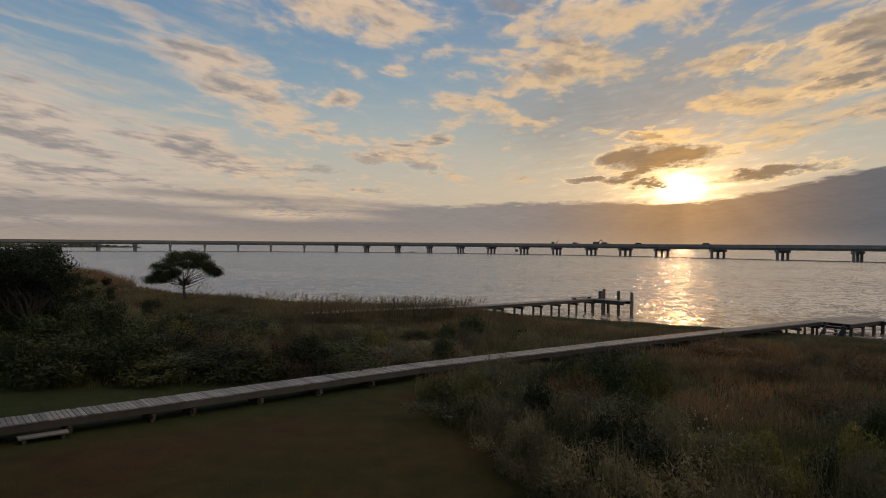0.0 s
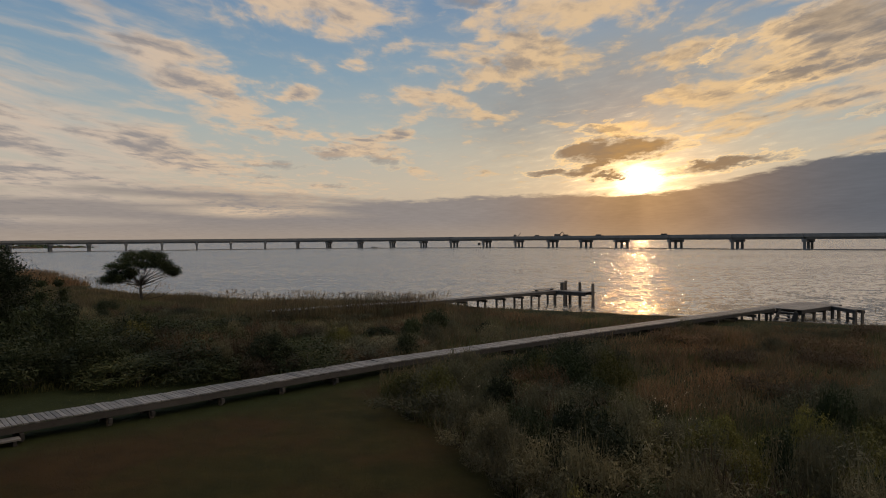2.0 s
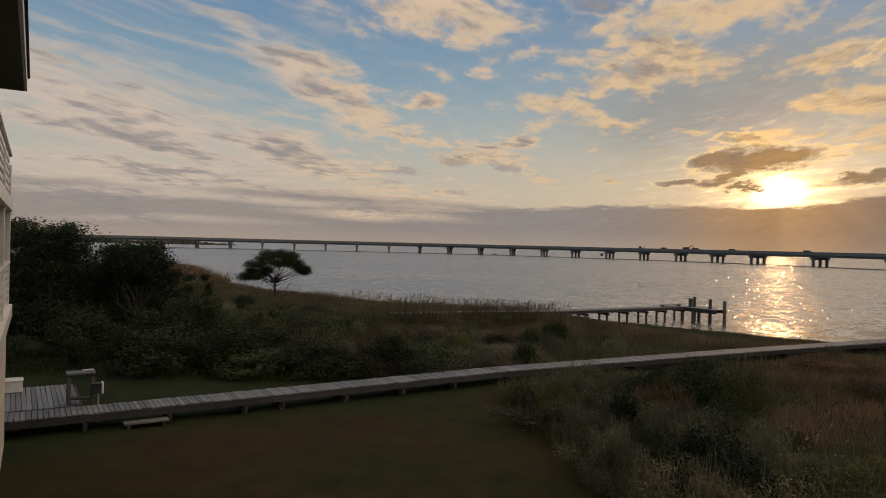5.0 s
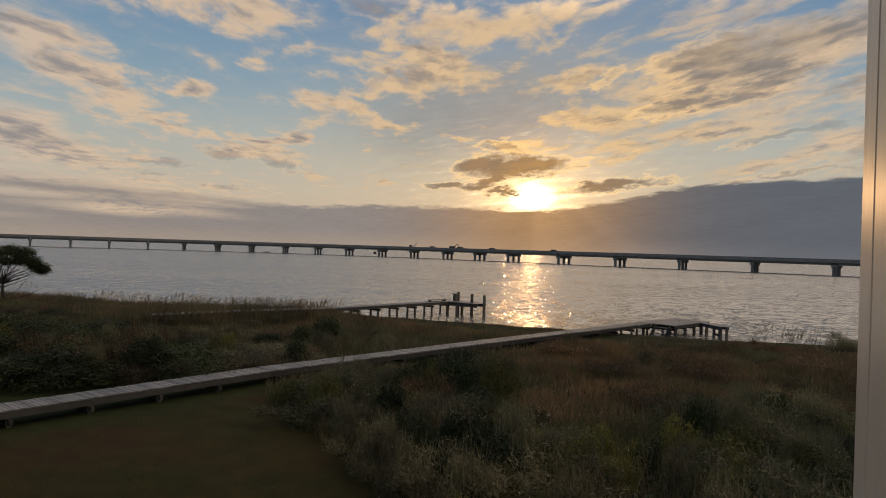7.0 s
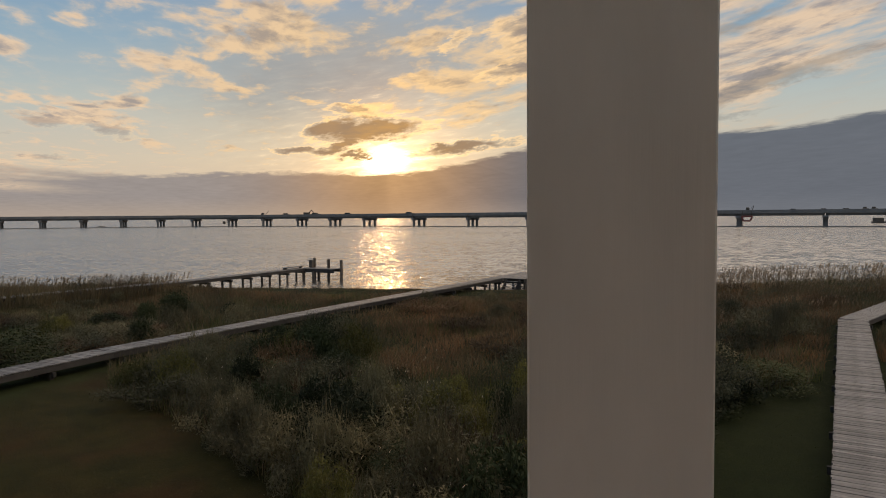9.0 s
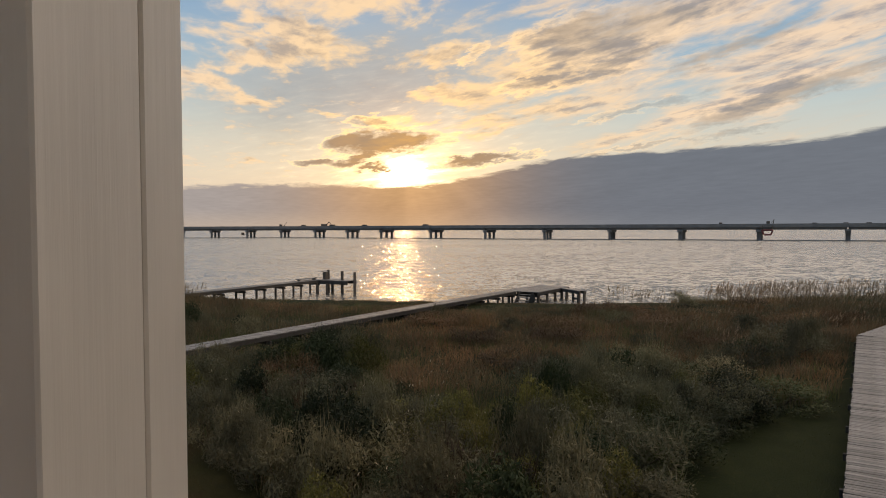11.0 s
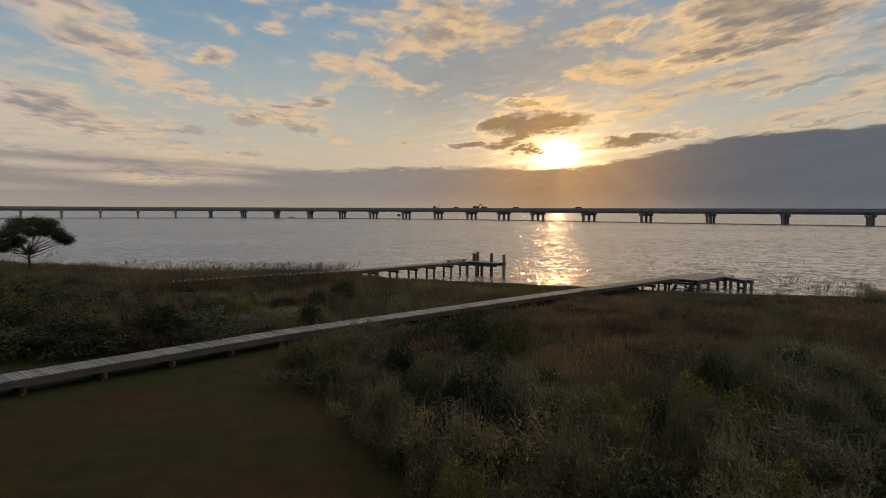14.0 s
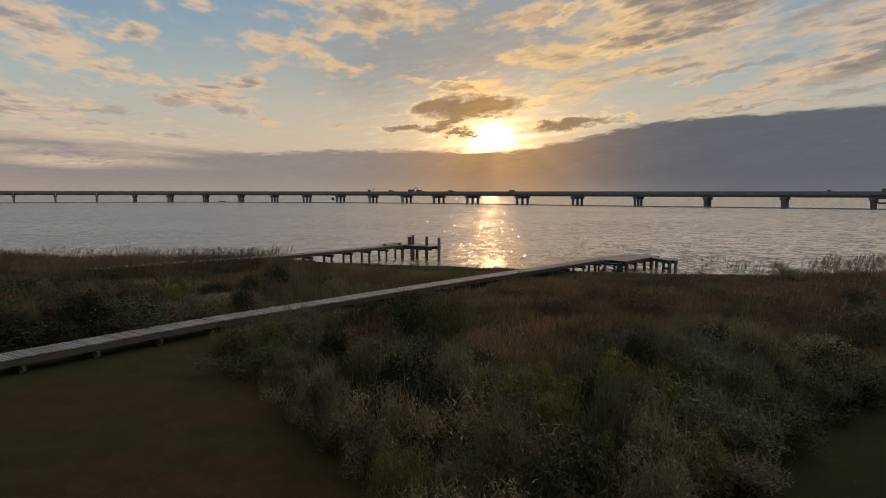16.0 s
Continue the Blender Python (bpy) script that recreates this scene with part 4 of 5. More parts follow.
# the walk on the other side, with its bend
run_of("side_boardwalk", [(4.4, 1.80), (25.6, 16.63)], 1.02, DECK_Z + 0.01, 2.1, foot_at,
       dict(label="pale weathered plank walk crossing the lawn", category="boardwalk"), seed=12)
run_of("side_boardwalk_bend", [(25.62, 16.68), (60.0, 28.85)], 1.02, DECK_Z, 2.4, foot_at,
       dict(label="weathered plank walk leading on through the reeds", category="boardwalk"), plank_parts=False, seed=13)

# deck by the house, table, light and step
deck = thing("house_deck", (-11.33, 15.96, 0), 129.7, label="square weathered plank deck beside the house", category="deck")
deck_plank = mesh_of("plank", box((2.9, BOARD, 0.036), bevel=0.004), PLANK)
for k in range(30):
    share("plank", deck_plank, deck, pose(1.45, 0.02 + k * 0.118, DECK_Z - 0.02 + random.uniform(-0.003, 0.003), 0, 0, random.uniform(-0.3, 0.3)))
for x in (0.1, 2.8):
    part("joist", box((0.05, 3.5, 0.2), (x, 1.7, DECK_Z - 0.14)), BEAM, deck)
part("rim", box((2.9, 0.05, 0.2), (1.45, -0.08, DECK_Z - 0.14)), BEAM, deck)
for x in (0.2, 2.7):
    for y in (0.1, 1.7, 3.3):
        part("post", box((0.1, 0.1, 0.6), (x, y, DECK_Z - 0.5)), POLE, deck)
wt = thing("potting_table", (-11.42, 16.12, DECK_Z), 39.7, label="grey weathered work table on the deck", category="table")
part("tabletop", box((0.66, 0.44, 0.05), (0, 0, 0.80)), PLANK, wt)
part("apron", box((0.60, 0.36, 0.09), (0, 0, 0.735)), BEAM, wt)
for x in (-0.27, 0.27):
    for y in (-0.15, 0.15):
        part("leg", box((0.08, 0.08, 0.70), (x, y, 0.35)), POLE, wt)
part("shelf", box((0.50, 0.30, 0.03), (0, 0, 0.14)), BEAM, wt)
tagged(part("metal_tray", box((0.26, 0.16, 0.04), (-11.28, 16.22, DECK_Z + 0.846), (0, 0, 39.7)), STEEL), "small pale metal tray on the work table", "tray")
lampost = thing("path_light", (-10.92, 16.12, DECK_Z - 0.45), 39.7, label="black lantern on a thin pale post by the boardwalk", category="garden light")
part("stake", add_tube(bmesh.new(), (0, 0, 0), (0, 0, 0.86), 0.025, 0.025, 8), STEEL, lampost)
lantern = part("lantern", box((0.22, 0.16, 0.22), (-0.06, 0, 0.86), bevel=0.02), BLACK, lampost)
part("cap", box((0.25, 0.19, 0.04), (-0.06, 0, 0.99), bevel=0.01), BLACK, lantern)
part("shade", box((0.05, 0.20, 0.30), (0.09, 0, 0.88), bevel=0.01), TRIM, lampost)
step = thing("boardwalk_step", (-9.46, 15.91, 0), 39.2, label="low pale plank step beside the boardwalk", category="step")
part("tread", box((1.05, 0.28, 0.05), (0, 0, 0.15)), PLANK, step)
for x in (-0.45, 0.45):
    part("block", box((0.09, 0.24, 0.15), (x * 0.9, 0.0, 0.055)), BEAM, step)
crate = thing("deck_box", (-14.05, 16.85, DECK_Z), 39.7, label="pale grey storage box on the deck", category="storage box")
part("body", box((0.62, 0.42, 0.30), (0, 0, 0.15), bevel=0.02), TRIM, crate)
part("lid", box((0.66, 0.46, 0.05), (0, 0, 0.325), bevel=0.015), TRIM, crate)

# ---- the house whose porch the view is taken from ----
PX, PY, PT = 0.37048, 0.27821, -33.217       # the near porch post; the porch front runs along its local x
porch = pose(PX, PY, 0, 0, 0, PT)


def placed(x, y, z, turn=0.0):
    return porch @ pose(x, y, z, 0, 0, turn)


FLOOR_Z, CEIL_Z = 3.10, 5.75


def porch_post(x, near=False):
    t = thing("porch_post", label="white-painted square wooden porch post with cracks", category="porch post", group="porch posts")
    t.matrix_basis = placed(x, 0, FLOOR_Z)
    bm = bmesh.new()
    h = CEIL_Z - FLOOR_Z
    # shaft of two boards with an open seam down the side faces
    add_box(bm, (0.0977, 0.0562, h), (0, -0.0151, h / 2), bevel=0.0012)
    add_box(bm, (0.0977, 0.0290, h), (0, 0.0287, h / 2), bevel=0.0012)
    part("shaft", bm, WHITE, t)
    part("foot", box((0.13, 0.13, 0.10), (0, 0, 0.05)), TRIM, t)
    part("cap", box((0.13, 0.13, 0.08), (0, 0, h - 0.04)), TRIM, t)


for x in (-3.3, 0.0, 3.0):
    porch_post(x)


def slab(name, size, at, mat, **tags):
    ob = part(name, box(size, bevel=0.0), mat)
    ob.matrix_basis = placed(*at)
    return tagged(ob, kind="structure", **tags)


# unseen floor, ceiling and wall, toned to shape the light on the post
slab("porch_floor", (9.0, 3.2, 0.12), (0.4, -1.45, FLOOR_Z - 0.062), PORCH, label="unseen pale porch floor bouncing light onto the post", category="floor")
slab("porch_ceiling", (9.0, 3.5, 0.12), (0.4, -1.38, CEIL_Z + 0.062), SOFFIT, label="olive-grey porch ceiling", category="ceiling")
slab("wall_house", (9.0, 0.2, 5.35), (0.4, -3.17, 2.57), HOUSE, label="unseen house wall bouncing light onto the porch post", category="wall")
for x in (-3.9, 0.0, 4.6):
    slab("pile", (0.25, 0.25, 3.2), (x, -0.35, 1.42), POLE, label="square timber house pile", category="pile")

# ---- the neighbouring wing with its two porches ----
WX, WY, WT_ = -11.42, 13.55, -51.6      # its far corner; local x runs back along the front
wing = thing("beach_house", (WX, WY, 0), WT_, label="pale beach house with two open porches and a dark roof", category="house")
slat = mesh_of("slat", box((0.10, 0.022, 2.85), (0, 0, 1.5)), SIDING)
for k in range(46):
    share("slat", slat, wing, pose(0.06 + k * 0.142, 0.0, 0.03))
part("wall", box((6.6, 0.15, 10.0 - 2.2), (3.4, -2.0, 3.95)), SIDING, wing)
part("wall", box((0.15, 7.0, 5.3), (6.7, -3.6, 2.65)), SIDING, wing)
part("wall", box((0.15, 5.0, 7.7), (0.1, -4.5, 3.9)), SIDING, wing)
part("porch_band", box((6.8, 0.12, 0.26), (3.3, 0.05, 3.10)), TRIM, wing)
part("porch_floor", box((6.7, 2.0, 0.10), (3.35, -0.98, 3.11)), PLANK, wing)
part("porch_band", box((6.8, 0.12, 0.26), (3.3, 0.03, 5.42)), TRIM, wing)
part("porch_floor", box((6.7, 2.0, 0.10), (3.35, -0.98, 5.43)), PLANK, wing)
small = mesh_of("rail_slat", box((6.5, 0.03, 0.10)), TRIM)
for base in (3.28, 5.62):
    for k in range(6):
        share("rail_slat", small, wing, pose(3.35, 0.0, base + k * 0.155))
    part("top_rail", box((6.7, 0.12, 0.05), (3.35, 0.0, base + 0.90)), TRIM, wing)
for x in (0.06, 3.3, 6.6):
    part("column", box((0.14, 0.14, 3.2), (x, -0.02, 3.2 + 1.6 - 0.1)), TRIM, wing)
part("soffit", box((8.0, 3.2, 0.10), (3.9, -1.35, 8.05)), SOFFIT, wing)
part("fascia", box((8.1, 0.06, 0.34), (3.9, 0.28, 8.17)), TRIM, wing)
part("fascia", box((0.06, 3.2, 0.34), (-0.15, -1.35, 8.17)), TRIM, wing)
bm = bmesh.new()
vs = [bm.verts.new(c) for c in ((-0.2, 0.36, 8.30), (8.0, 0.36, 8.30), (8.0, -3.4, 11.9), (-0.2, -3.4, 11.9), (-0.2, -7.2, 8.3), (8.0, -7.2, 8.3))]
for f in ((0, 1, 2, 3), (3, 2, 5, 4), (0, 3, 4), (1, 5, 2), (0, 4, 5, 1)):
    bm.faces.new([vs[i] for i in f])
part("roof", bm, ROOF, wing, "dark shingled roof")

# ---- growing things ----
rng = np.random.default_rng(11)


def is_lawn(x, y):
    edge = np.interp(y, [5.5, 9, 12.6, 15.4, 17.2, 19.7, 23], [2.9, 2.4, 1.8, 1.3, 0.3, -0.8, -0.9])
    north = np.interp(x, [-40, -17, -14, -9, -5.5, -1], [20.0, 20.9, 21.2, 22.2, 23.0, 24.2])
    left = (x < edge) & (y < north)
    right = y < np.interp(x, [2.5, 5.0, 6.8, 8.5, 11.3, 14.5, 17.3, 22, 40, 80], [5.5, 7.2, 8.7, 9.6, 11.3, 12.1, 12.3, 12.9, 14.5, 15])
    return left | right


def on_walk(x, y):
    a = np.interp(x, [-12.4, -7.04, -0.76, 22.0, 27.0], [13.72, 18.08, 23.35, 38.8, 42.0])
    main = (x < 28) & (y > a - 0.25) & (y < a + 1.4)
    b = np.interp(x, [4.4, 25.6, 60.0], [2.0, 16.66, 28.85])
    side = (x > 4) & (y > b - 0.3) & (y < b + 1.5)
    return main | side


def in_view(x, y):
    a = np.degrees(np.arctan2(x, y))
    return (a > -56) & (a < 66) & (y > 4)


def scatter(x0, x1, y0, y1, per_m2, keep):
    n = int((x1 - x0) * (y1 - y0) * per_m2)
    x, y = rng.uniform(x0, x1, n), rng.uniform(y0, y1, n)
    ok = keep(x, y) & in_view(x, y) & ~is_lawn(x, y) & ~on_walk(x, y) & (y < shore(x) - 0.2)
    return x[ok], y[ok]


def lumps(x, y, s=1.0, k=0.0):
    return 0.5 + 0.25 * np.sin(x * 0.9 * s + 2.0 * np.sin(y * 0.4 * s + k)) + 0.25 * np.sin(y * 1.1 * s + 1.7 * np.sin(x * 0.5 * s - k))


def blades(name, x, y, h, w, mat, lean=0.35, z=None, **tags):
    """Bent tapering blades, each with a broad foot and a thin tip."""
    n = len(x)
    z = land_height(x, y) - 0.02 if z is None else z
    a = rng.uniform(0, 2 * np.pi, n)
    side = np.stack([np.cos(a), np.sin(a), np.zeros(n)], -1) * (w / 2)[:, None]
    b = rng.normal(0, 1, (n, 2)) * lean + (0.10, 0.02)
    base = np.stack([x, y, z], -1)
    mid = base + np.stack([b[:, 0] * h * 0.25, b[:, 1] * h * 0.25, h * 0.55], -1)
    tip = base + np.stack([b[:, 0] * h * 0.8, b[:, 1] * h * 0.8, h * (1 - 0.12 * np.abs(b).sum(-1)).clip(0.55, 1)], -1)
    v = np.stack([base - side, base + side, mid - side * 0.8, mid + side * 0.8, tip], 1).reshape(-1, 3)
    o = (np.arange(n) * 5)[:, None, None]
    t = (np.array([[0, 1, 3], [0, 3, 2], [2, 3, 4]])[None] + o).reshape(-1, 3)
    return tagged(new(name, from_arrays(name, v, t, mat)), kind="stuff", **tags)


def lengths(x, y, lo, hi, k=0.0):
    low = np.clip((shore(x) - y) / np.where(x > 8, 12.0, 9.0), np.where(x > 16, 0.22, np.where(x < 9, 0.75, 0.45)), 1.0)
    low = np.where((x > 16) & (x < 31) & (shore(x) - y < 7.5), low * 0.35, low)
    low = np.where((x > 0.5) & (x <= 16) & (shore(x) - y < 8), low * np.interp(shore(x) - y, [0, 5, 8], [0.30, 0.45, 0.9]), low)
    return (lo + (hi - lo) * lumps(x, y, 1.0, k)) * rng.uniform(0.6, 1.25, len(x)) * np.where(x < 31, low, np.maximum(low, 0.6))


# belt of mixed grass among the near shrubs
def near_belt(x, y):
    return np.hypot(x, y) < 24


def red_field(x, y):
    return (x > 6.5 + 2.0 * np.sin(y * 0.6)) & (np.hypot(x, y) > 17 + 1.5 * np.sin(x)) & (y > 13)


def thicket(x, y):
    return (x < -2.5) & (y < 31.0 + 0.25 * (x + 20)) & (x / y < -0.10)


def hummocks(x, y, k=0.0):
    """Uneven clumps: grass stands high on them and low between."""
    a = np.sin(x * 1.9 + 1.6 * np.sin(y * 1.3 + k)) * np.sin(y * 1.6 + 1.4 * np.sin(x * 1.1 - k))
    b = np.sin(x * 0.7 + k + np.sin(y * 0.5)) * np.sin(y * 0.6 - k)
    return np.clip(0.75 + 0.32 * a + 0.28 * b, 0.28, 1.4)


x, y = scatter(-2, 26, 5, 25, 88, lambda x, y: near_belt(x, y) & ~red_field(x, y))
blades("dun_grass", x, y, lengths(x, y, 0.25, 0.6), rng.uniform(0.008, 0.018, len(x)), GRASS_DUN, label="dun dry grass between the shrubs", category="grass")
x, y = scatter(-2, 26, 5, 25, 88, lambda x, y: near_belt(x, y) & ~red_field(x, y))
blades("olive_grass", x, y, lengths(x, y, 0.3, 0.65, 2.0), rng.uniform(0.008, 0.018, len(x)), GRASS_GREEN, label="olive green grass between the shrubs", category="grass")
x, y = scatter(4, 40, 12, 42, 108, red_field)
blades("red_marsh_grass", x, y, lengths(x, y, 0.28, 0.62, 1.0) * hummocks(x, y), rng.uniform(0.010, 0.024, len(x)), GRASS_RED, 0.55, label="red-brown marsh grass in dense clumps", category="grass")
x, y = scatter(4, 62, 12, 42, 50, lambda x, y: red_field(x, y) & (hummocks(x, y, 2.0) > 0.7))
blades("dun_marsh_grass", x, y, lengths(x, y, 0.3, 0.7, 4.0) * hummocks(x, y, 2.0), rng.uniform(0.012, 0.026, len(x)), GRASS_DUN, 0.5, label="dun marsh grass among the red", category="grass")
x, y = scatter(6, 62, 12, 42, 34, lambda x, y: red_field(x, y) & (hummocks(x, y, 4.0) > 0.85))
blades("dark_marsh_grass", x, y, lengths(x, y, 0.3, 0.6, 2.0) * hummocks(x, y, 4.0), rng.uniform(0.012, 0.026, len(x)), GRASS_GREEN, 0.5, label="dark olive grass in the red marsh", category="grass")
# beyond the boardwalk, to the shore
x, y = scatter(-36, 22, 22, 70, 52, lambda x, y: ~red_field(x, y) & ~thicket(x, y))
blades("far_marsh_grass", x, y, lengths(x, y, 0.35, 0.85, 3.0) * hummocks(x, y, 1.0), rng.uniform(0.014, 0.032, len(x)), GRASS_DUN, 0.5, label="dun marsh grass towards the shore", category="grass")
x, y = scatter(-36, 22, 22, 70, 44, lambda x, y: ~red_field(x, y) & ~thicket(x, y) & (lumps(x, y, 0.5) < 0.62))
blades("far_olive_grass", x, y, lengths(x, y, 0.3, 0.65, 5.0) * hummocks(x, y, 3.0), rng.uniform(0.014, 0.032, len(x)), GRASS_GREEN, 0.5, label="olive marsh grass towards the shore", category="grass")
x, y = scatter(-30, 0, 20, 32, 60, thicket)
blades("thicket_grass", x, y, rng.uniform(0.12, 0.45, len(x)), rng.uniform(0.012, 0.028, len(x)), GRASS_GREEN, 0.6, label="rank dark grass under the bushes", category="grass")
x, y = scatter(-12, 24, 30, 62, 60, lambda x, y: (shore(x) - y < 14) & ~red_field(x, y))
blades("shore_red_grass", x, y, lengths(x, y, 0.28, 0.62, 6.0) * hummocks(x, y, 5.0), rng.uniform(0.014, 0.03, len(x)), GRASS_RED, 0.5, label="red-brown grass along the shore", category="grass")
x, y = scatter(-75, -24, 40, 104, 12, lambda x, y: shore(x) - y < 16)
blades("point_grass", x, y, lengths(x, y, 0.3, 0.7, 6.0), rng.uniform(0.03, 0.06, len(x)), GRASS_DUN, label="tall grass on the far point", category="grass")
x, y = scatter(-60, -35.6, 70, 104, 22, lambda x, y: (shore(x) - y < 7) & (shore(x) - y > 0.5))
blades("point_tall_grass", x, y, rng.uniform(0.7, 1.5, len(x)) * np.interp(x, [-60, -44, -40, -35.6], [1.0, 1.15, 0.85, 0.6]), rng.uniform(0.03, 0.07, len(x)), GRASS_RED, 0.45,
       label="tall red-brown grass on the tip of the point", category="grass")


x, y = scatter(-24, 3.0, 36, 66, 40, lambda x, y: (shore(x) - y < 6.5) & (shore(x) - y > 0.3))
blades("bay_edge_grass", x, y, rng.uniform(0.45, 0.85, len(x)) * hummocks(x, y, 2.5), rng.uniform(0.016, 0.034, len(x)), GRASS_DUN, 0.4, label="dark uneven grass along the water's edge", category="grass")


def before_dock(x, y):
    d = y - np.interp(x, [-9.5, -7.6, -4.4, 2.3, 5.0], [37.1, 38.27, 40.3, 43.6, 45.6])
    return (d > -1.6) & (d < -0.10)


x, y = scatter(-9.5, 4.2, 34, 46, 110, before_dock)
blades("dock_grass", x, y, rng.uniform(0.75, 1.2, len(x)) * np.interp(x, [-9.5, -2, 0.6, 2.4, 4.2], [1.5, 1.5, 1.3, 0.85, 0.5]), rng.uniform(0.016, 0.032, len(x)), GRASS_DUN, 0.35, label="dry grass crowding the dock's landward end", category="grass")


def reeds(name, x, y, lo, hi, lean, mat=PLUME, **tags):
    """Thin stems with a drooping plume at the tip."""
    n = len(x)
    h = rng.uniform(lo, hi, n)
    z = land_height(x, y) - 0.05
    d = np.stack([rng.normal(0.24, lean, n), rng.normal(0.02, lean, n)], -1)
    a = rng.uniform(0, np.pi, n)
    s = np.stack([np.cos(a), np.sin(a), np.zeros(n)], -1) * 0.008
    base = np.stack([x, y, z], -1)
    tip = base + np.concatenate([d * h[:, None], h[:, None]], 1)
    v = np.stack([base - s, base + s, tip], 1).reshape(-1, 3)
    t = (np.arange(n)[:, None] * 3 + np.arange(3)[None])
    ob = tagged(new(name, from_arrays(name, v, t, GRASS_DUN)), kind="stuff", **tags)
    pv, pt = [], []
    for k in range(5):
        a = rng.uniform(0, np.pi, n)
        s = np.stack([np.cos(a), np.sin(a), np.zeros(n)], -1) * rng.uniform(0.008, 0.020, n)[:, None]
        f0, f1 = 1.0 - 0.04 * k - 0.10, 1.0 - 0.04 * k + 0.05
        c0 = base + (tip - base) * f0
        c1 = base + (tip - base) * f1 + np.concatenate([d * 0.22 + rng.normal(0, 0.03, (n, 2)), np.full((n, 1), -0.03)], 1)
        o = len(pv) * n * 3
        pv.append(np.stack([c0 - s, c0 + s, c1], 1).reshape(-1, 3))
        pt.append(np.arange(n)[:, None] * 3 + np.arange(3)[None] + k * n * 3)
    p = new(name + "_plumes", from_arrays(name + "_plumes", np.concatenate(pv), np.concatenate(pt), mat))
    tagged(p, kind="stuff", label="pale feathery plumes of the reeds", category="reeds")
    return ob


x, y = scatter(-9.5, 2.6, 34, 46, 9, before_dock)
reeds("dock_reeds", x, y, 1.15, 1.75, 0.10, PLUME_BACKLIT, label="dark feathery reeds standing along the dock's landward end", category="reeds")
x, y = scatter(24, 66, 16, 36, 14, lambda x, y: (shore(x) - y < 11) & (shore(x) - y > 0.4) & (x > 0.74 * y) & (lumps(x, y, 0.6, 1.0) > np.interp(x / y, [0.74, 0.95, 1.1], [0.80, 0.55, 0.25])))
reeds("shore_reeds", x, y, 0.7, 1.45, 0.13, label="tall tan reeds with feathery heads along the shore", category="reeds")
x, y = scatter(15, 44, 16, 30, 4, lambda x, y: (np.hypot(x, y) > 25) & (x > 0.88 * y) & (shore(x) - y > 3) & (lumps(x, y, 0.9, 4.0) > 0.5))
reeds("field_reeds", x, y, 0.6, 1.0, 0.12, label="pale-headed reeds standing in the brown marsh", category="reeds")
x, y = scatter(20, 34, 20, 36, 4, lambda x, y: (shore(x) - y < 6) & (x > 0.72 * y) & (lumps(x, y, 0.8, 2.0) > 0.78))
reeds("scattered_reeds", x, y, 0.7, 1.15, 0.10, label="scattered reeds with pale heads", category="reeds")
x, y = scatter(-18, 2.2, 36, 60, 16, lambda x, y: (shore(x) - y < 8) & (shore(x) - y > 1.5) & (lumps(x, y, 1.3, 2.5) > np.interp(x, [-18, -8, -2], [0.72, 0.5, 0.34])))
reeds("bay_edge_reeds", x, y, 0.5, 1.15, 0.16, PLUME_BACKLIT, label="wind-bent reeds at the water's edge", category="reeds")
x, y = scatter(-70, -20, 45, 96, 2.2, lambda x, y: shore(x) - y < 7)
reeds("point_reeds", x, y, 0.8, 1.5, 0.12, PLUME_BACKLIT, label="reeds on the far point", category="reeds")
# pale seed heads, coloured near white to stand in for backlit glints
x, y = scatter(-2, 24, 6, 23, 8, lambda x, y: (lumps(x, y, 1.3, 0.6) > 0.55) & (np.hypot(x, y) < 18.5))
blades("seed_heads", x, y, rng.uniform(0.03, 0.075, len(x)), rng.uniform(0.009, 0.016, len(x)), SEED, 0.8, z=land_height(x, y) + rng.uniform(0.55, 1.15, len(x)),
       label="pale seed heads whitened as backlit glints", category="seed heads")
# short tufts on the lawn
n = 90000
x, y = rng.uniform(-22, 24, n), rng.uniform(4, 24, n)
ok = is_lawn(x, y) & in_view(x, y) & (rng.uniform(0, 1, n) < 0.25 + 0.75 * lumps(x, y, 1.6, 0.3))
x, y = x[ok], y[ok]
blades("lawn_grass", x, y, rng.uniform(0.02, 0.06, len(x)), rng.uniform(0.006, 0.014, len(x)), GRASS_GREEN, 0.6, label="short patchy lawn grass", category="grass")


def leaf_cloud(centres, radii, count, size, seed, flatten=1.0, upright=0.0, broad=0.30):
    """Leaves that face outward from each lump, thicker towards its outside."""
    r = np.random.default_rng(seed)
    k = r.choice(len(centres), count, p=radii ** 2 / (radii ** 2).sum())
    d = r.normal(0, 1, (count, 3))
    d /= np.linalg.norm(d, axis=1)[:, None]
    d[:, 2] *= flatten
    p = centres[k] + d * (radii[k] * r.uniform(0.25, 1.2, count) ** 0.5)[:, None]
    face = d + r.normal(0, 0.4, (count, 3))
    a = np.cross(face, r.normal(0, 1, (count, 3))) + (0, 0, upright)
    a /= np.linalg.norm(a, axis=1)[:, None] + 1e-6
    b = np.cross(a, face)
    b /= np.linalg.norm(b, axis=1)[:, None] + 1e-6
    s = size * r.uniform(0.5, 1.5, count)[:, None]
    v = np.stack([p - a * s, p + b * s * broad, p + a * s, p - b * s * broad], 1).reshape(-1, 3)
    o = (np.arange(count) * 4)[:, None, None]
    return v, (np.array([[0, 1, 2], [0, 2, 3]])[None] + o).reshape(-1, 3)


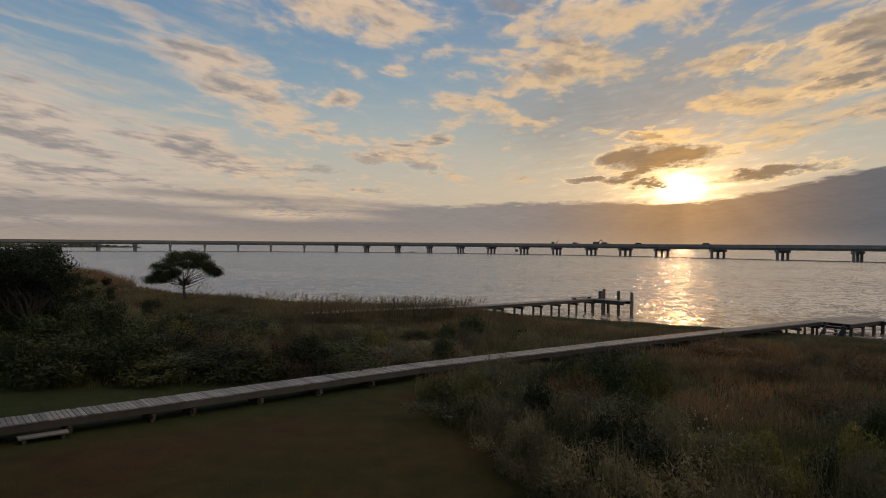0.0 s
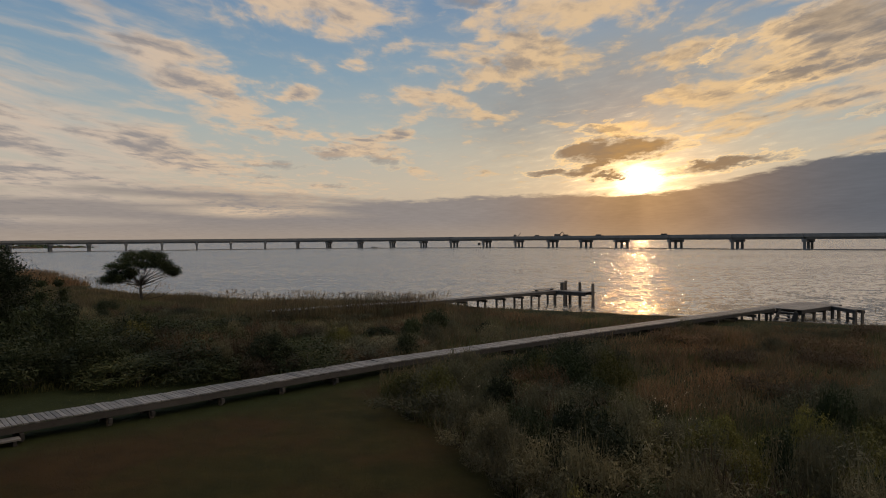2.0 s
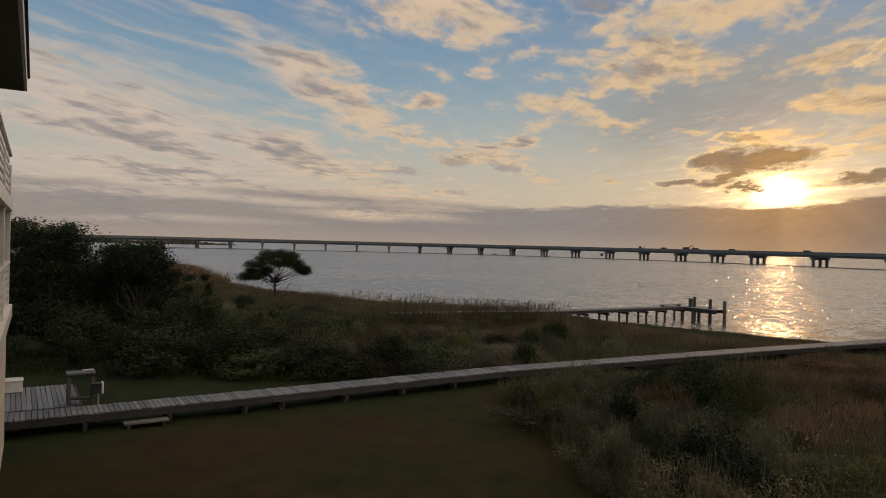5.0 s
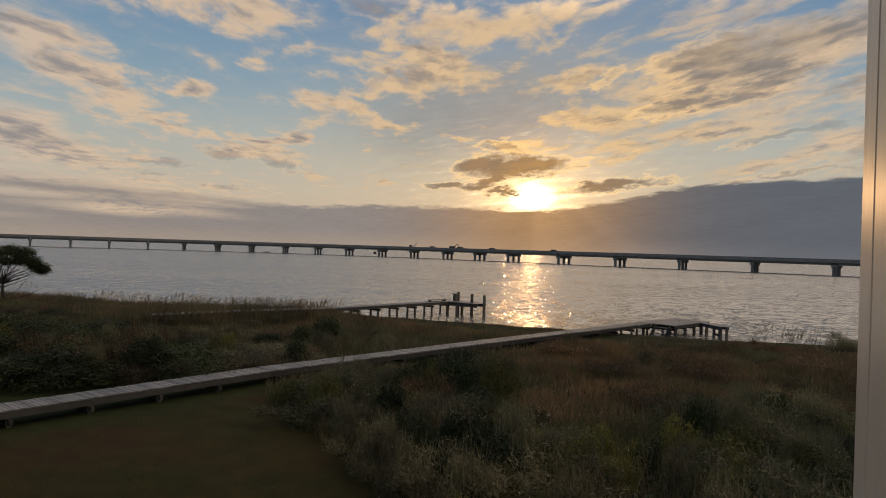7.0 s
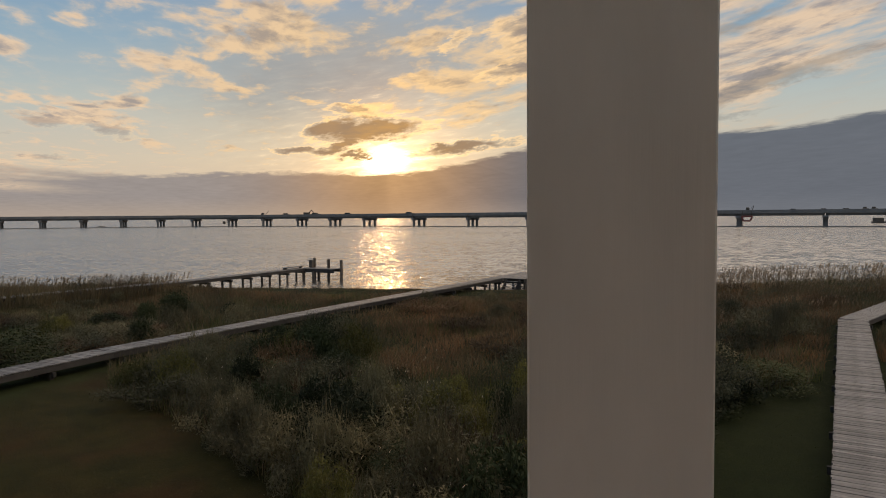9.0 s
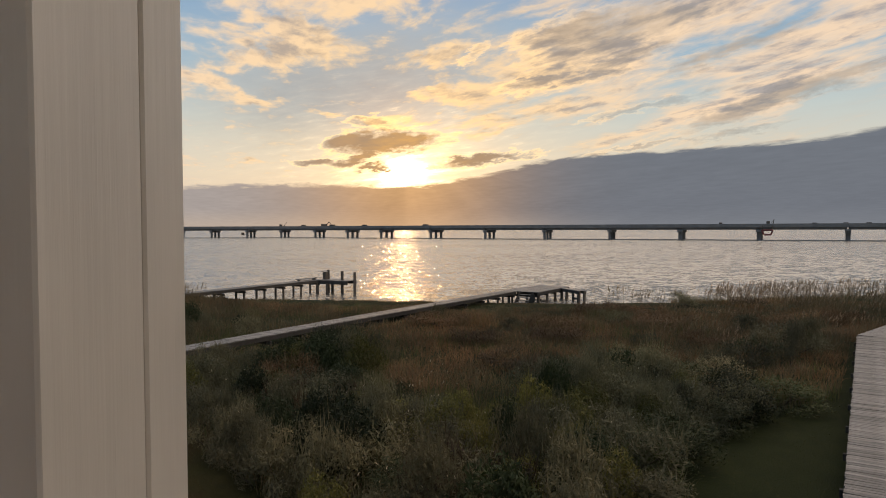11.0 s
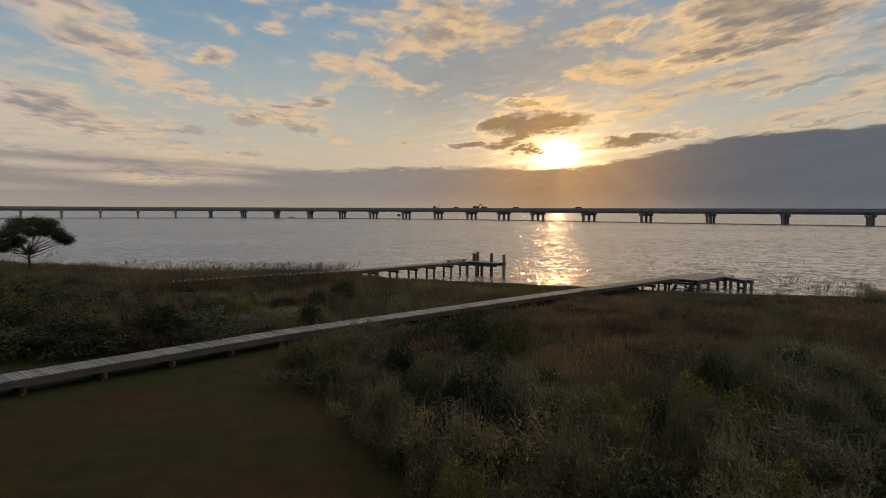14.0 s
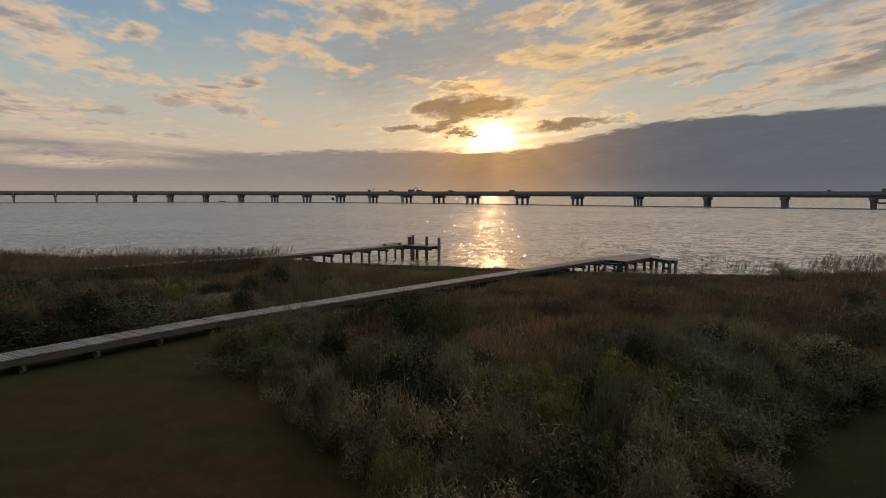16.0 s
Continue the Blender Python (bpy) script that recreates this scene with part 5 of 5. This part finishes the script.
def limbs(bm, base, tips, r0, seed, bend=0.15, forks=1):
    """Limbs that rise from a base to the tips, tapering in three steps."""
    rd = random.Random(seed)
    for tip in tips:
        p, q = Vector(base), Vector(tip)
        last, rad = p, r0
        for i in range(1, 4):
            f = i / 3
            nxt = p.lerp(q, f) + Vector((rd.uniform(-bend, bend), rd.uniform(-bend, bend), rd.uniform(0, bend))) * (1 - f) * (q - p).length
            add_tube(bm, last, nxt, rad, rad * 0.66, 6)
            last, rad = nxt, rad * 0.66
    return bm


def shrub(kind, seed, mat, leaves, size, label, n=22, m=300, small=1.0, dome=False):
    r = np.random.default_rng(seed)
    s = thing(kind, label=label, category="shrub", group="marsh shrubs")
    c = np.stack([r.normal(0, 0.31, n), r.normal(0, 0.31, n), r.uniform(0.16, 0.84, n)], -1)
    c[:, :2] *= (1.15 - 0.55 * (c[:, 2:] - 0.2))
    c[:, :2] *= np.minimum(1.0, 0.50 / np.maximum(np.hypot(c[:, 0], c[:, 1]), 1e-6))[:, None]
    if dome:                                    # rounded masses over a hollow middle
        turn, rise = r.uniform(0, 2 * np.pi, n), np.arccos(r.uniform(-0.25, 1.0, n))
        out = 0.37 * np.sin(rise) * r.uniform(0.75, 1.12, n)
        c = np.stack([out * np.cos(turn), out * np.sin(turn), 0.26 + 0.58 * np.cos(rise) * r.uniform(0.8, 1.1, n)], -1)
    rad = r.uniform(0.11, 0.23, n) * small
    v, t = leaf_cloud(c, rad, leaves, size, seed + 50, 1.1, 0.5)
    # upright sprigs that break the outline
    a = r.uniform(0, 2 * np.pi, m)
    q = c[r.integers(0, n, m)] + r.normal(0, 0.08, (m, 3))
    up = np.stack([np.cos(a) * 0.12, np.sin(a) * 0.12, r.uniform(0.12, 0.40, m)], -1)
    w = np.stack([-np.sin(a), np.cos(a), np.zeros(m)], -1) * 0.005
    sv = np.stack([q - w, q + w, q + up], 1).reshape(-1, 3)
    st = np.arange(m)[:, None] * 3 + np.arange(3)[None] + len(v)
    ob = new("foliage", from_arrays("foliage", np.concatenate([v, sv]), np.concatenate([t, st]), mat))
    ob.parent = s
    tagged(part("branchwork", limbs(bmesh.new(), (0, 0, -0.05), [tuple(p * 0.8) for p in c[:5]], 0.016, seed), BARK, s), kind="stuff")
    return s


KINDS = [shrub("marsh_shrub", 1, LEAF, 2700, 0.029, "grey-green marsh shrub with fine leaves", 24, 380),
         shrub("marsh_shrub", 2, LEAF, 2700, 0.028, "grey-green marsh shrub with fine leaves", 24, 520),
         shrub("groundsel_bush", 3, LEAF_YELLOW, 2700, 0.030, "yellow-green groundsel bush in the marsh", 24, 300, 1.0, True),
         shrub("dark_bush", 4, LEAF_DARK, 2700, 0.036, "dense dark green bush", 26, 160, 1.0, True),
         shrub("marsh_shrub", 5, LEAF, 2000, 0.028, "thin grey-green marsh shrub", 18, 600, 0.8),
         shrub("thicket_bush", 6, LEAF_DARK, 3000, 0.027, "tall dense dark green bush in the thicket", 26, 120, 0.95, True),
         shrub("thicket_bush", 7, LEAF_OLIVE, 3000, 0.026, "tall rounded olive green bush in the thicket", 26, 120, 0.95, True),
         shrub("rust_shrub", 8, LEAF_RUST, 2200, 0.028, "dry rust-brown shrub among the green", 22, 600, 0.9)]
used = set()


def plant(kind, x, y, wide, high):
    m = pose(x, y, float(land_height(np.array(x), np.array(y))), 0, 0, random.uniform(0, 360)) @ Matrix.Diagonal((wide, wide, high, 1))
    if kind not in used:
        used.add(kind)
        KINDS[kind].matrix_basis = m
    else:
        copy_thing(KINDS[kind], m)


def grow(x0, x1, y0, y1, count, keep, kinds, wide, high, apart=0.8, clear=1.1):
    done, tries = [], 0
    while len(done) < count and tries < count * 60:
        tries += 1
        x, y = random.uniform(x0, x1), random.uniform(y0, y1)
        X, Y = np.array([x]), np.array([y])
        if is_lawn(X, Y)[0] or on_walk(X, Y - clear)[0] or on_walk(X, Y + clear)[0] or on_walk(X, Y)[0] or not in_view(X, Y)[0] or y > shore(x) - 3 or not keep(x, y):
            continue
        if any((x - a) ** 2 + (y - b) ** 2 < apart ** 2 for a, b in done):
            continue
        done.append((x, y))
        plant(random.choice(kinds), x, y, random.uniform(*wide), random.uniform(*high))


random.seed(21)
# near belt
grow(-1, 20, 6.5, 22, 105, lambda x, y: (math.hypot(x, y) < 16.5 + 3 * math.sin(x * 0.7) or (x < 6 and y < 21)) and not (x < 3.2 and y > 19.0), [0, 0, 1, 1, 0, 1, 2, 4, 6, 7, 3], (0.8, 1.7), (0.7, 1.35), 0.82)
grow(5, 15, 8, 14, 14, lambda x, y: math.hypot(x, y) < 16, [2, 2, 6], (0.9, 1.5), (0.8, 1.2), 1.2)
# along the edge of the lawn on the other side
grow(9, 27, 11, 19, 30, lambda x, y: y < 13.5 + 0.22 * x, [0, 1, 6, 6, 4, 3], (1.0, 1.9), (0.7, 1.25), 0.95)
# dark bushes before the boardwalk
for x, y, w, h in ((4.3, 21.3, 1.4, 1.0), (5.3, 22.0, 1.4, 1.1), (6.3, 22.7, 1.4, 1.05), (5.0, 20.4, 1.6, 1.15), (6.0, 21.4, 1.5, 1.1), (3.4, 20.6, 1.3, 0.9), (7.0, 21.9, 1.2, 0.85)):
    plant(3 if w > 1.25 else 0, x, y, w, h)
for x, y, w, h in ((1.0, 21.2, 1.4, 0.6), (1.9, 22.3, 1.3, 0.8), (2.9, 22.0, 1.3, 0.65), (0.2, 20.6, 1.4, 0.6), (-0.1, 19.4, 1.3, 0.8), (1.2, 20.0, 1.5, 0.9), (0.9, 18.3, 1.3, 1.1)):
    plant(random.choice([0, 1, 2]), x, y, w, h)
# the thicket behind the lawn: a front row that reaches the ground, taller bushes behind, lower ones towards the water
for k in range(13):
    x = -24.5 + 1.75 * k + random.uniform(-0.4, 0.4)
    edge = float(np.interp(x, [-40, -17, -14, -9, -5.5, -1], [20.0, 20.9, 21.2, 22.2, 23.0, 24.2]))
    plant(random.choice([5, 6, 5, 6, 3]), x, edge + random.uniform(0.7, 1.4), random.uniform(1.5, 2.5), random.uniform(0.9, 1.7))
grow(-27, -6, 22.5, 31, 34, lambda x, y: x / y < -0.46, [5, 5, 6, 5, 6, 3], (1.8, 2.9), (1.4, 2.2), 1.9, 1.8)
grow(-18, -3, 22.6, 31, 24, lambda x, y: -0.48 < x / y < -0.28, [5, 6, 5, 6, 6, 3], (1.6, 2.6), (0.9, 1.7), 1.8, 1.7)
grow(-11, 0, 25.0, 36, 26, lambda x, y: x / y >= -0.28, [6, 0, 7, 1, 4], (1.0, 1.8), (0.4, 0.8), 1.4, 1.5)
for kind, x, y, w, h in ((6, -12.4, 30.2, 2.2, 1.5), (2, -11.2, 28.6, 1.6, 1.3), (6, -14.3, 28.6, 2.3, 1.9), (6, -10.2, 25.6, 2.3, 1.8), (7, -7.6, 25.2, 1.5, 1.2), (7, -6.2, 25.8, 1.5, 1.1), (7, -8.8, 26.6, 1.5, 1.2), (0, -5.0, 26.4, 1.5, 1.1)):
    plant(kind, x, y, w, h)
grow(-14, -2, 23.5, 31, 10, lambda x, y: True, [7, 0, 2], (0.9, 1.3), (0.7, 1.1), 1.2, 1.2)
grow(-22, -8, 30, 38, 34, lambda x, y: y < 30.5 + 0.62 * (x + 20), [5, 6, 3, 6], (1.3, 2.2), (0.75, 1.15), 1.6)
grow(-20, -8, 31, 42, 14, lambda x, y: True, [5, 6, 6], (1.2, 1.9), (0.5, 0.8), 1.8)
grow(-22, 4, 25, 44, 48, lambda x, y: not thicket(x, y) and not (y > 33 and x > -12), [0, 1, 4, 3, 7], (0.9, 1.7), (0.45, 0.9), 1.5)
plant(3, 1.5, 34.2, 1.6, 0.95)
for x, y, w, h in ((-7.6, 37.2, 1.5, 0.8), (-6.6, 37.6, 1.2, 0.6), (-4.9, 38.4, 1.3, 0.5), (-3.0, 39.2, 1.2, 0.5), (-1.2, 40.4, 1.1, 0.5)):
    plant(random.choice([0, 1, 6]), x, y, w, h)
grow(10, 34, 16, 32, 26, lambda x, y: True, [0, 4, 1, 7, 7], (0.9, 1.6), (0.45, 0.75), 2.0)


def tufts(tips, outward, count, size, seed, spread, flat):
    """Pointed sprays of leaves round limb tips, drawn out along the limbs."""
    r = np.random.default_rng(seed)
    k = r.integers(0, len(tips), count)
    out = outward[k]
    p = tips[k] + r.normal(0, 1, (count, 3)) * (spread, spread, spread * flat) + out * (r.uniform(-1.2, 0.9, count) * spread)[:, None]
    a = out * 0.8 + r.normal(0, 0.55, (count, 3)) + (0, 0, 0.25)
    a /= np.linalg.norm(a, axis=1)[:, None]
    b = np.cross(a, r.normal(0, 1, (count, 3)))
    b /= np.linalg.norm(b, axis=1)[:, None] + 1e-6
    s = size * r.uniform(0.5, 1.5, count)[:, None]
    v = np.stack([p - a * s, p + b * s * 0.32, p + a * s, p - b * s * 0.32], 1).reshape(-1, 3)
    o = (np.arange(count) * 4)[:, None, None]
    return v, (np.array([[0, 1, 2], [0, 2, 3]])[None] + o).reshape(-1, 3)


def tree(name, x, y, high, wide, seed, label, shape, low, leaves, trunk, limb_count, size=0.085, fork=None, flat=0.35):
    """A trunk with limbs on all sides that end in flat, pointed sprays of leaves."""
    r = np.random.default_rng(seed)
    t = thing(name, (x, y, float(land_height(np.array(x), np.array(y))) - 0.05), 0, label=label, category="tree")
    knots = [Vector((0, 0, -0.2))]
    top = fork or high * 0.88
    for i in range(1, 5):
        knots.append(Vector((r.normal(0, 0.03) * high * 0.4, r.normal(0, 0.03) * high * 0.4, top * i / 4)))
    bm = bmesh.new()
    for i in range(4):
        add_tube(bm, knots[i], knots[i + 1], trunk * (1 - 0.19 * i), trunk * (0.81 - 0.19 * i), 9)
    part("trunk", bm, BARK, t)
    tips, outs = [], []
    for k in range(limb_count):
        f = low + (1 - low) * (k + r.uniform(0, 1)) / limb_count
        a = k * 2.4 + r.uniform(-0.4, 0.4)
        reach = wide / 2 * shape(f) * r.uniform(0.72, 1.08)
        d = np.array([math.cos(a), math.sin(a), 0.0])
        end = d * reach + (0, 0, high * f)
        z0 = min(top * r.uniform(0.75, 1.0), high * f * 0.9) if fork else max(0.3, high * f - reach * 0.35)
        i = min(3, int(z0 / top * 4))
        start = knots[i].lerp(knots[i + 1], z0 / top * 4 - i) if z0 < top else knots[4]
        bm = limbs(bmesh.new(), start, [tuple(end)], trunk * (0.30 if fork else 0.24), seed + k, 0.10)
        part("limb", bm, BARK, t)
        for g in (1.0, 0.88, 0.78) if fork else (1.0, 0.8, 0.6):
            side = np.array([-d[1], d[0], 0.0]) * r.normal(0, 0.22) * reach
            s = np.array(start)
            tips.append(s + (end - s) * g + side * (1.2 - g) + (0, 0, r.normal(0, 0.04) * high * (1 - g)))
            outs.append(d + side / max(reach, 0.1))
    v, tr = tufts(np.array(tips), np.array(outs), leaves, size, seed + 9, (0.052 if fork else 0.07) * wide, flat)
    ob = new("crown", from_arrays("crown", v, tr, LEAF_DARK))
    ob.parent = t
    return t


def rounded(f):
    return 0.30 + 0.80 * math.sin(math.pi * min(1.0, max(0.05, f)) ** 0.85)


def pad_tree(name, x, y, label, trunk, fork, pads, leaves, size, seed, lean=0.0, spread=0.22):
    """A tree whose limbs fan out from one fork, each to a flat pad of pointed sprays."""
    r = np.random.default_rng(seed)
    t = thing(name, (x, y, float(land_height(np.array(x), np.array(y))) - 0.05), 0, label=label, category="tree")
    knots = [Vector((0, 0, -0.2)), Vector((0.04, 0.02, fork * 0.35)), Vector((-0.03 + lean * 0.5, 0, fork * 0.7)), Vector((lean, 0, fork))]
    bm = bmesh.new()
    for i in range(3):
        add_tube(bm, knots[i], knots[i + 1], trunk * (1.15 - 0.17 * i), trunk * (0.98 - 0.17 * i), 9)
    part("trunk", bm, BARK, t)
    tips, outs = [], []
    for k, (px, pz, rad) in enumerate(pads):
        for depth in (r.uniform(-0.9, -0.15), r.uniform(0.15, 0.9)):
            c = np.array([px + r.normal(0, 0.12), depth * max(0.5, 1.5 - 0.35 * abs(px)), pz + r.normal(0, 0.06)])
            part("limb", limbs(bmesh.new(), knots[3], [tuple(c - (0, 0, 0.15))], trunk * 0.32, seed + k * 3 + int(depth > 0), 0.17), BARK, t)
            for j in range(5):
                a = r.uniform(0, 2 * np.pi)
                o = np.array([math.cos(a), math.sin(a), 0.0])
                tips.append(c + o * rad * r.uniform(0.15, 0.75) + (0, 0, r.normal(0, 0.05)))
                outs.append(o * 0.7 + np.array([np.sign(px) * 0.5, 0, 0.1]))
    tips, outs = np.array(tips), np.array(outs)
    v, tr = tufts(tips, outs, leaves, size, seed + 9, spread, 0.72)
    ob = new("crown", from_arrays("crown", v, tr, LEAF_DARK))
    ob.parent = t
    return t


lone = pad_tree("umbrella_tree", -20.9, 54.2, "lone flat-topped dark evergreen tree by the water", 0.13, 1.25,
         [(-2.7, 1.75, 0.45), (-2.2, 2.25, 0.65), (-1.6, 2.75, 0.7), (-1.4, 1.95, 0.4), (-1.0, 3.3, 0.6), (-0.35, 3.75, 0.55), (0.3, 3.55, 0.6),
          (0.9, 3.25, 0.55), (1.25, 3.65, 0.3), (1.6, 2.95, 0.5), (1.95, 2.75, 0.5), (2.35, 2.5, 0.4), (2.7, 2.3, 0.3), (-0.4, 2.9, 0.6), (0.5, 2.9, 0.4), (-1.9, 1.75, 0.4), (-0.8, 2.35, 0.4)], 36000, 0.058, 4, 0.0, 0.20)
for a, b, c in (((0.05, 0.0, 0.9), (-1.2, 0.2, 1.45), (-2.7, 0.3, 1.55)), ((0.0, 0.0, 1.0), (0.9, -0.2, 1.35), (2.3, -0.3, 1.95)),
                ((0.0, 0.0, 0.25), (0.8, 0.2, 0.75), (1.45, 0.3, 1.6)), ((0.1, 0.0, 0.12), (1.5, 0.3, 0.4), (2.4, 0.4, 0.95))):
    bm = add_tube(bmesh.new(), a, b, 0.032, 0.02, 6)
    part("dead_limb", add_tube(bm, b, c, 0.02, 0.009, 6), BARK, lone, "bare grey dead limb")
pad_tree("coastal_cedar", -17.45, 28.1, "spreading dark coastal cedar with bare lower limbs", 0.20, 1.3,
         [(-1.5, 3.1, 0.6), (-1.1, 3.6, 0.6), (-0.5, 4.0, 0.6), (0.1, 4.15, 0.5), (0.7, 3.85, 0.5), (1.1, 3.5, 0.5), (1.5, 3.15, 0.35), (0.2, 3.4, 0.7), (-0.6, 3.2, 0.6), (0.7, 3.0, 0.4)],
         16000, 0.06, 31, 0.15)
pad_tree("coastal_cedar", -15.5, 30.2, "slim young dark coastal cedar with spiky top", 0.08, 1.5,
         [(0.0, 3.0, 0.06), (-0.08, 2.5, 0.12), (0.12, 2.2, 0.18), (-0.2, 1.9, 0.22), (0.2, 1.6, 0.3)], 4500, 0.05, 33, 0.0, 0.10)
for k, (x, y, h, w) in enumerate(((-20.9, 27.4, 5.0, 4.6), (-23.4, 27.6, 5.5, 5.2), (-19.6, 31.5, 4.6, 4.6), (-24.5, 32.5, 5.5, 5.6),
                                  (-26.8, 26.6, 5.9, 5.6), (-31.0, 31.0, 6.0, 6.2), (-22.0, 36.0, 4.4, 5.0), (-25.8, 23.4, 5.6, 5.0))):
    tree("coastal_cedar", x, y, h, w, 30 + k, "dense dark coastal evergreen tree beside the lawn", rounded, 0.24, 15000, 0.13, 30, 0.08, None, 0.34)
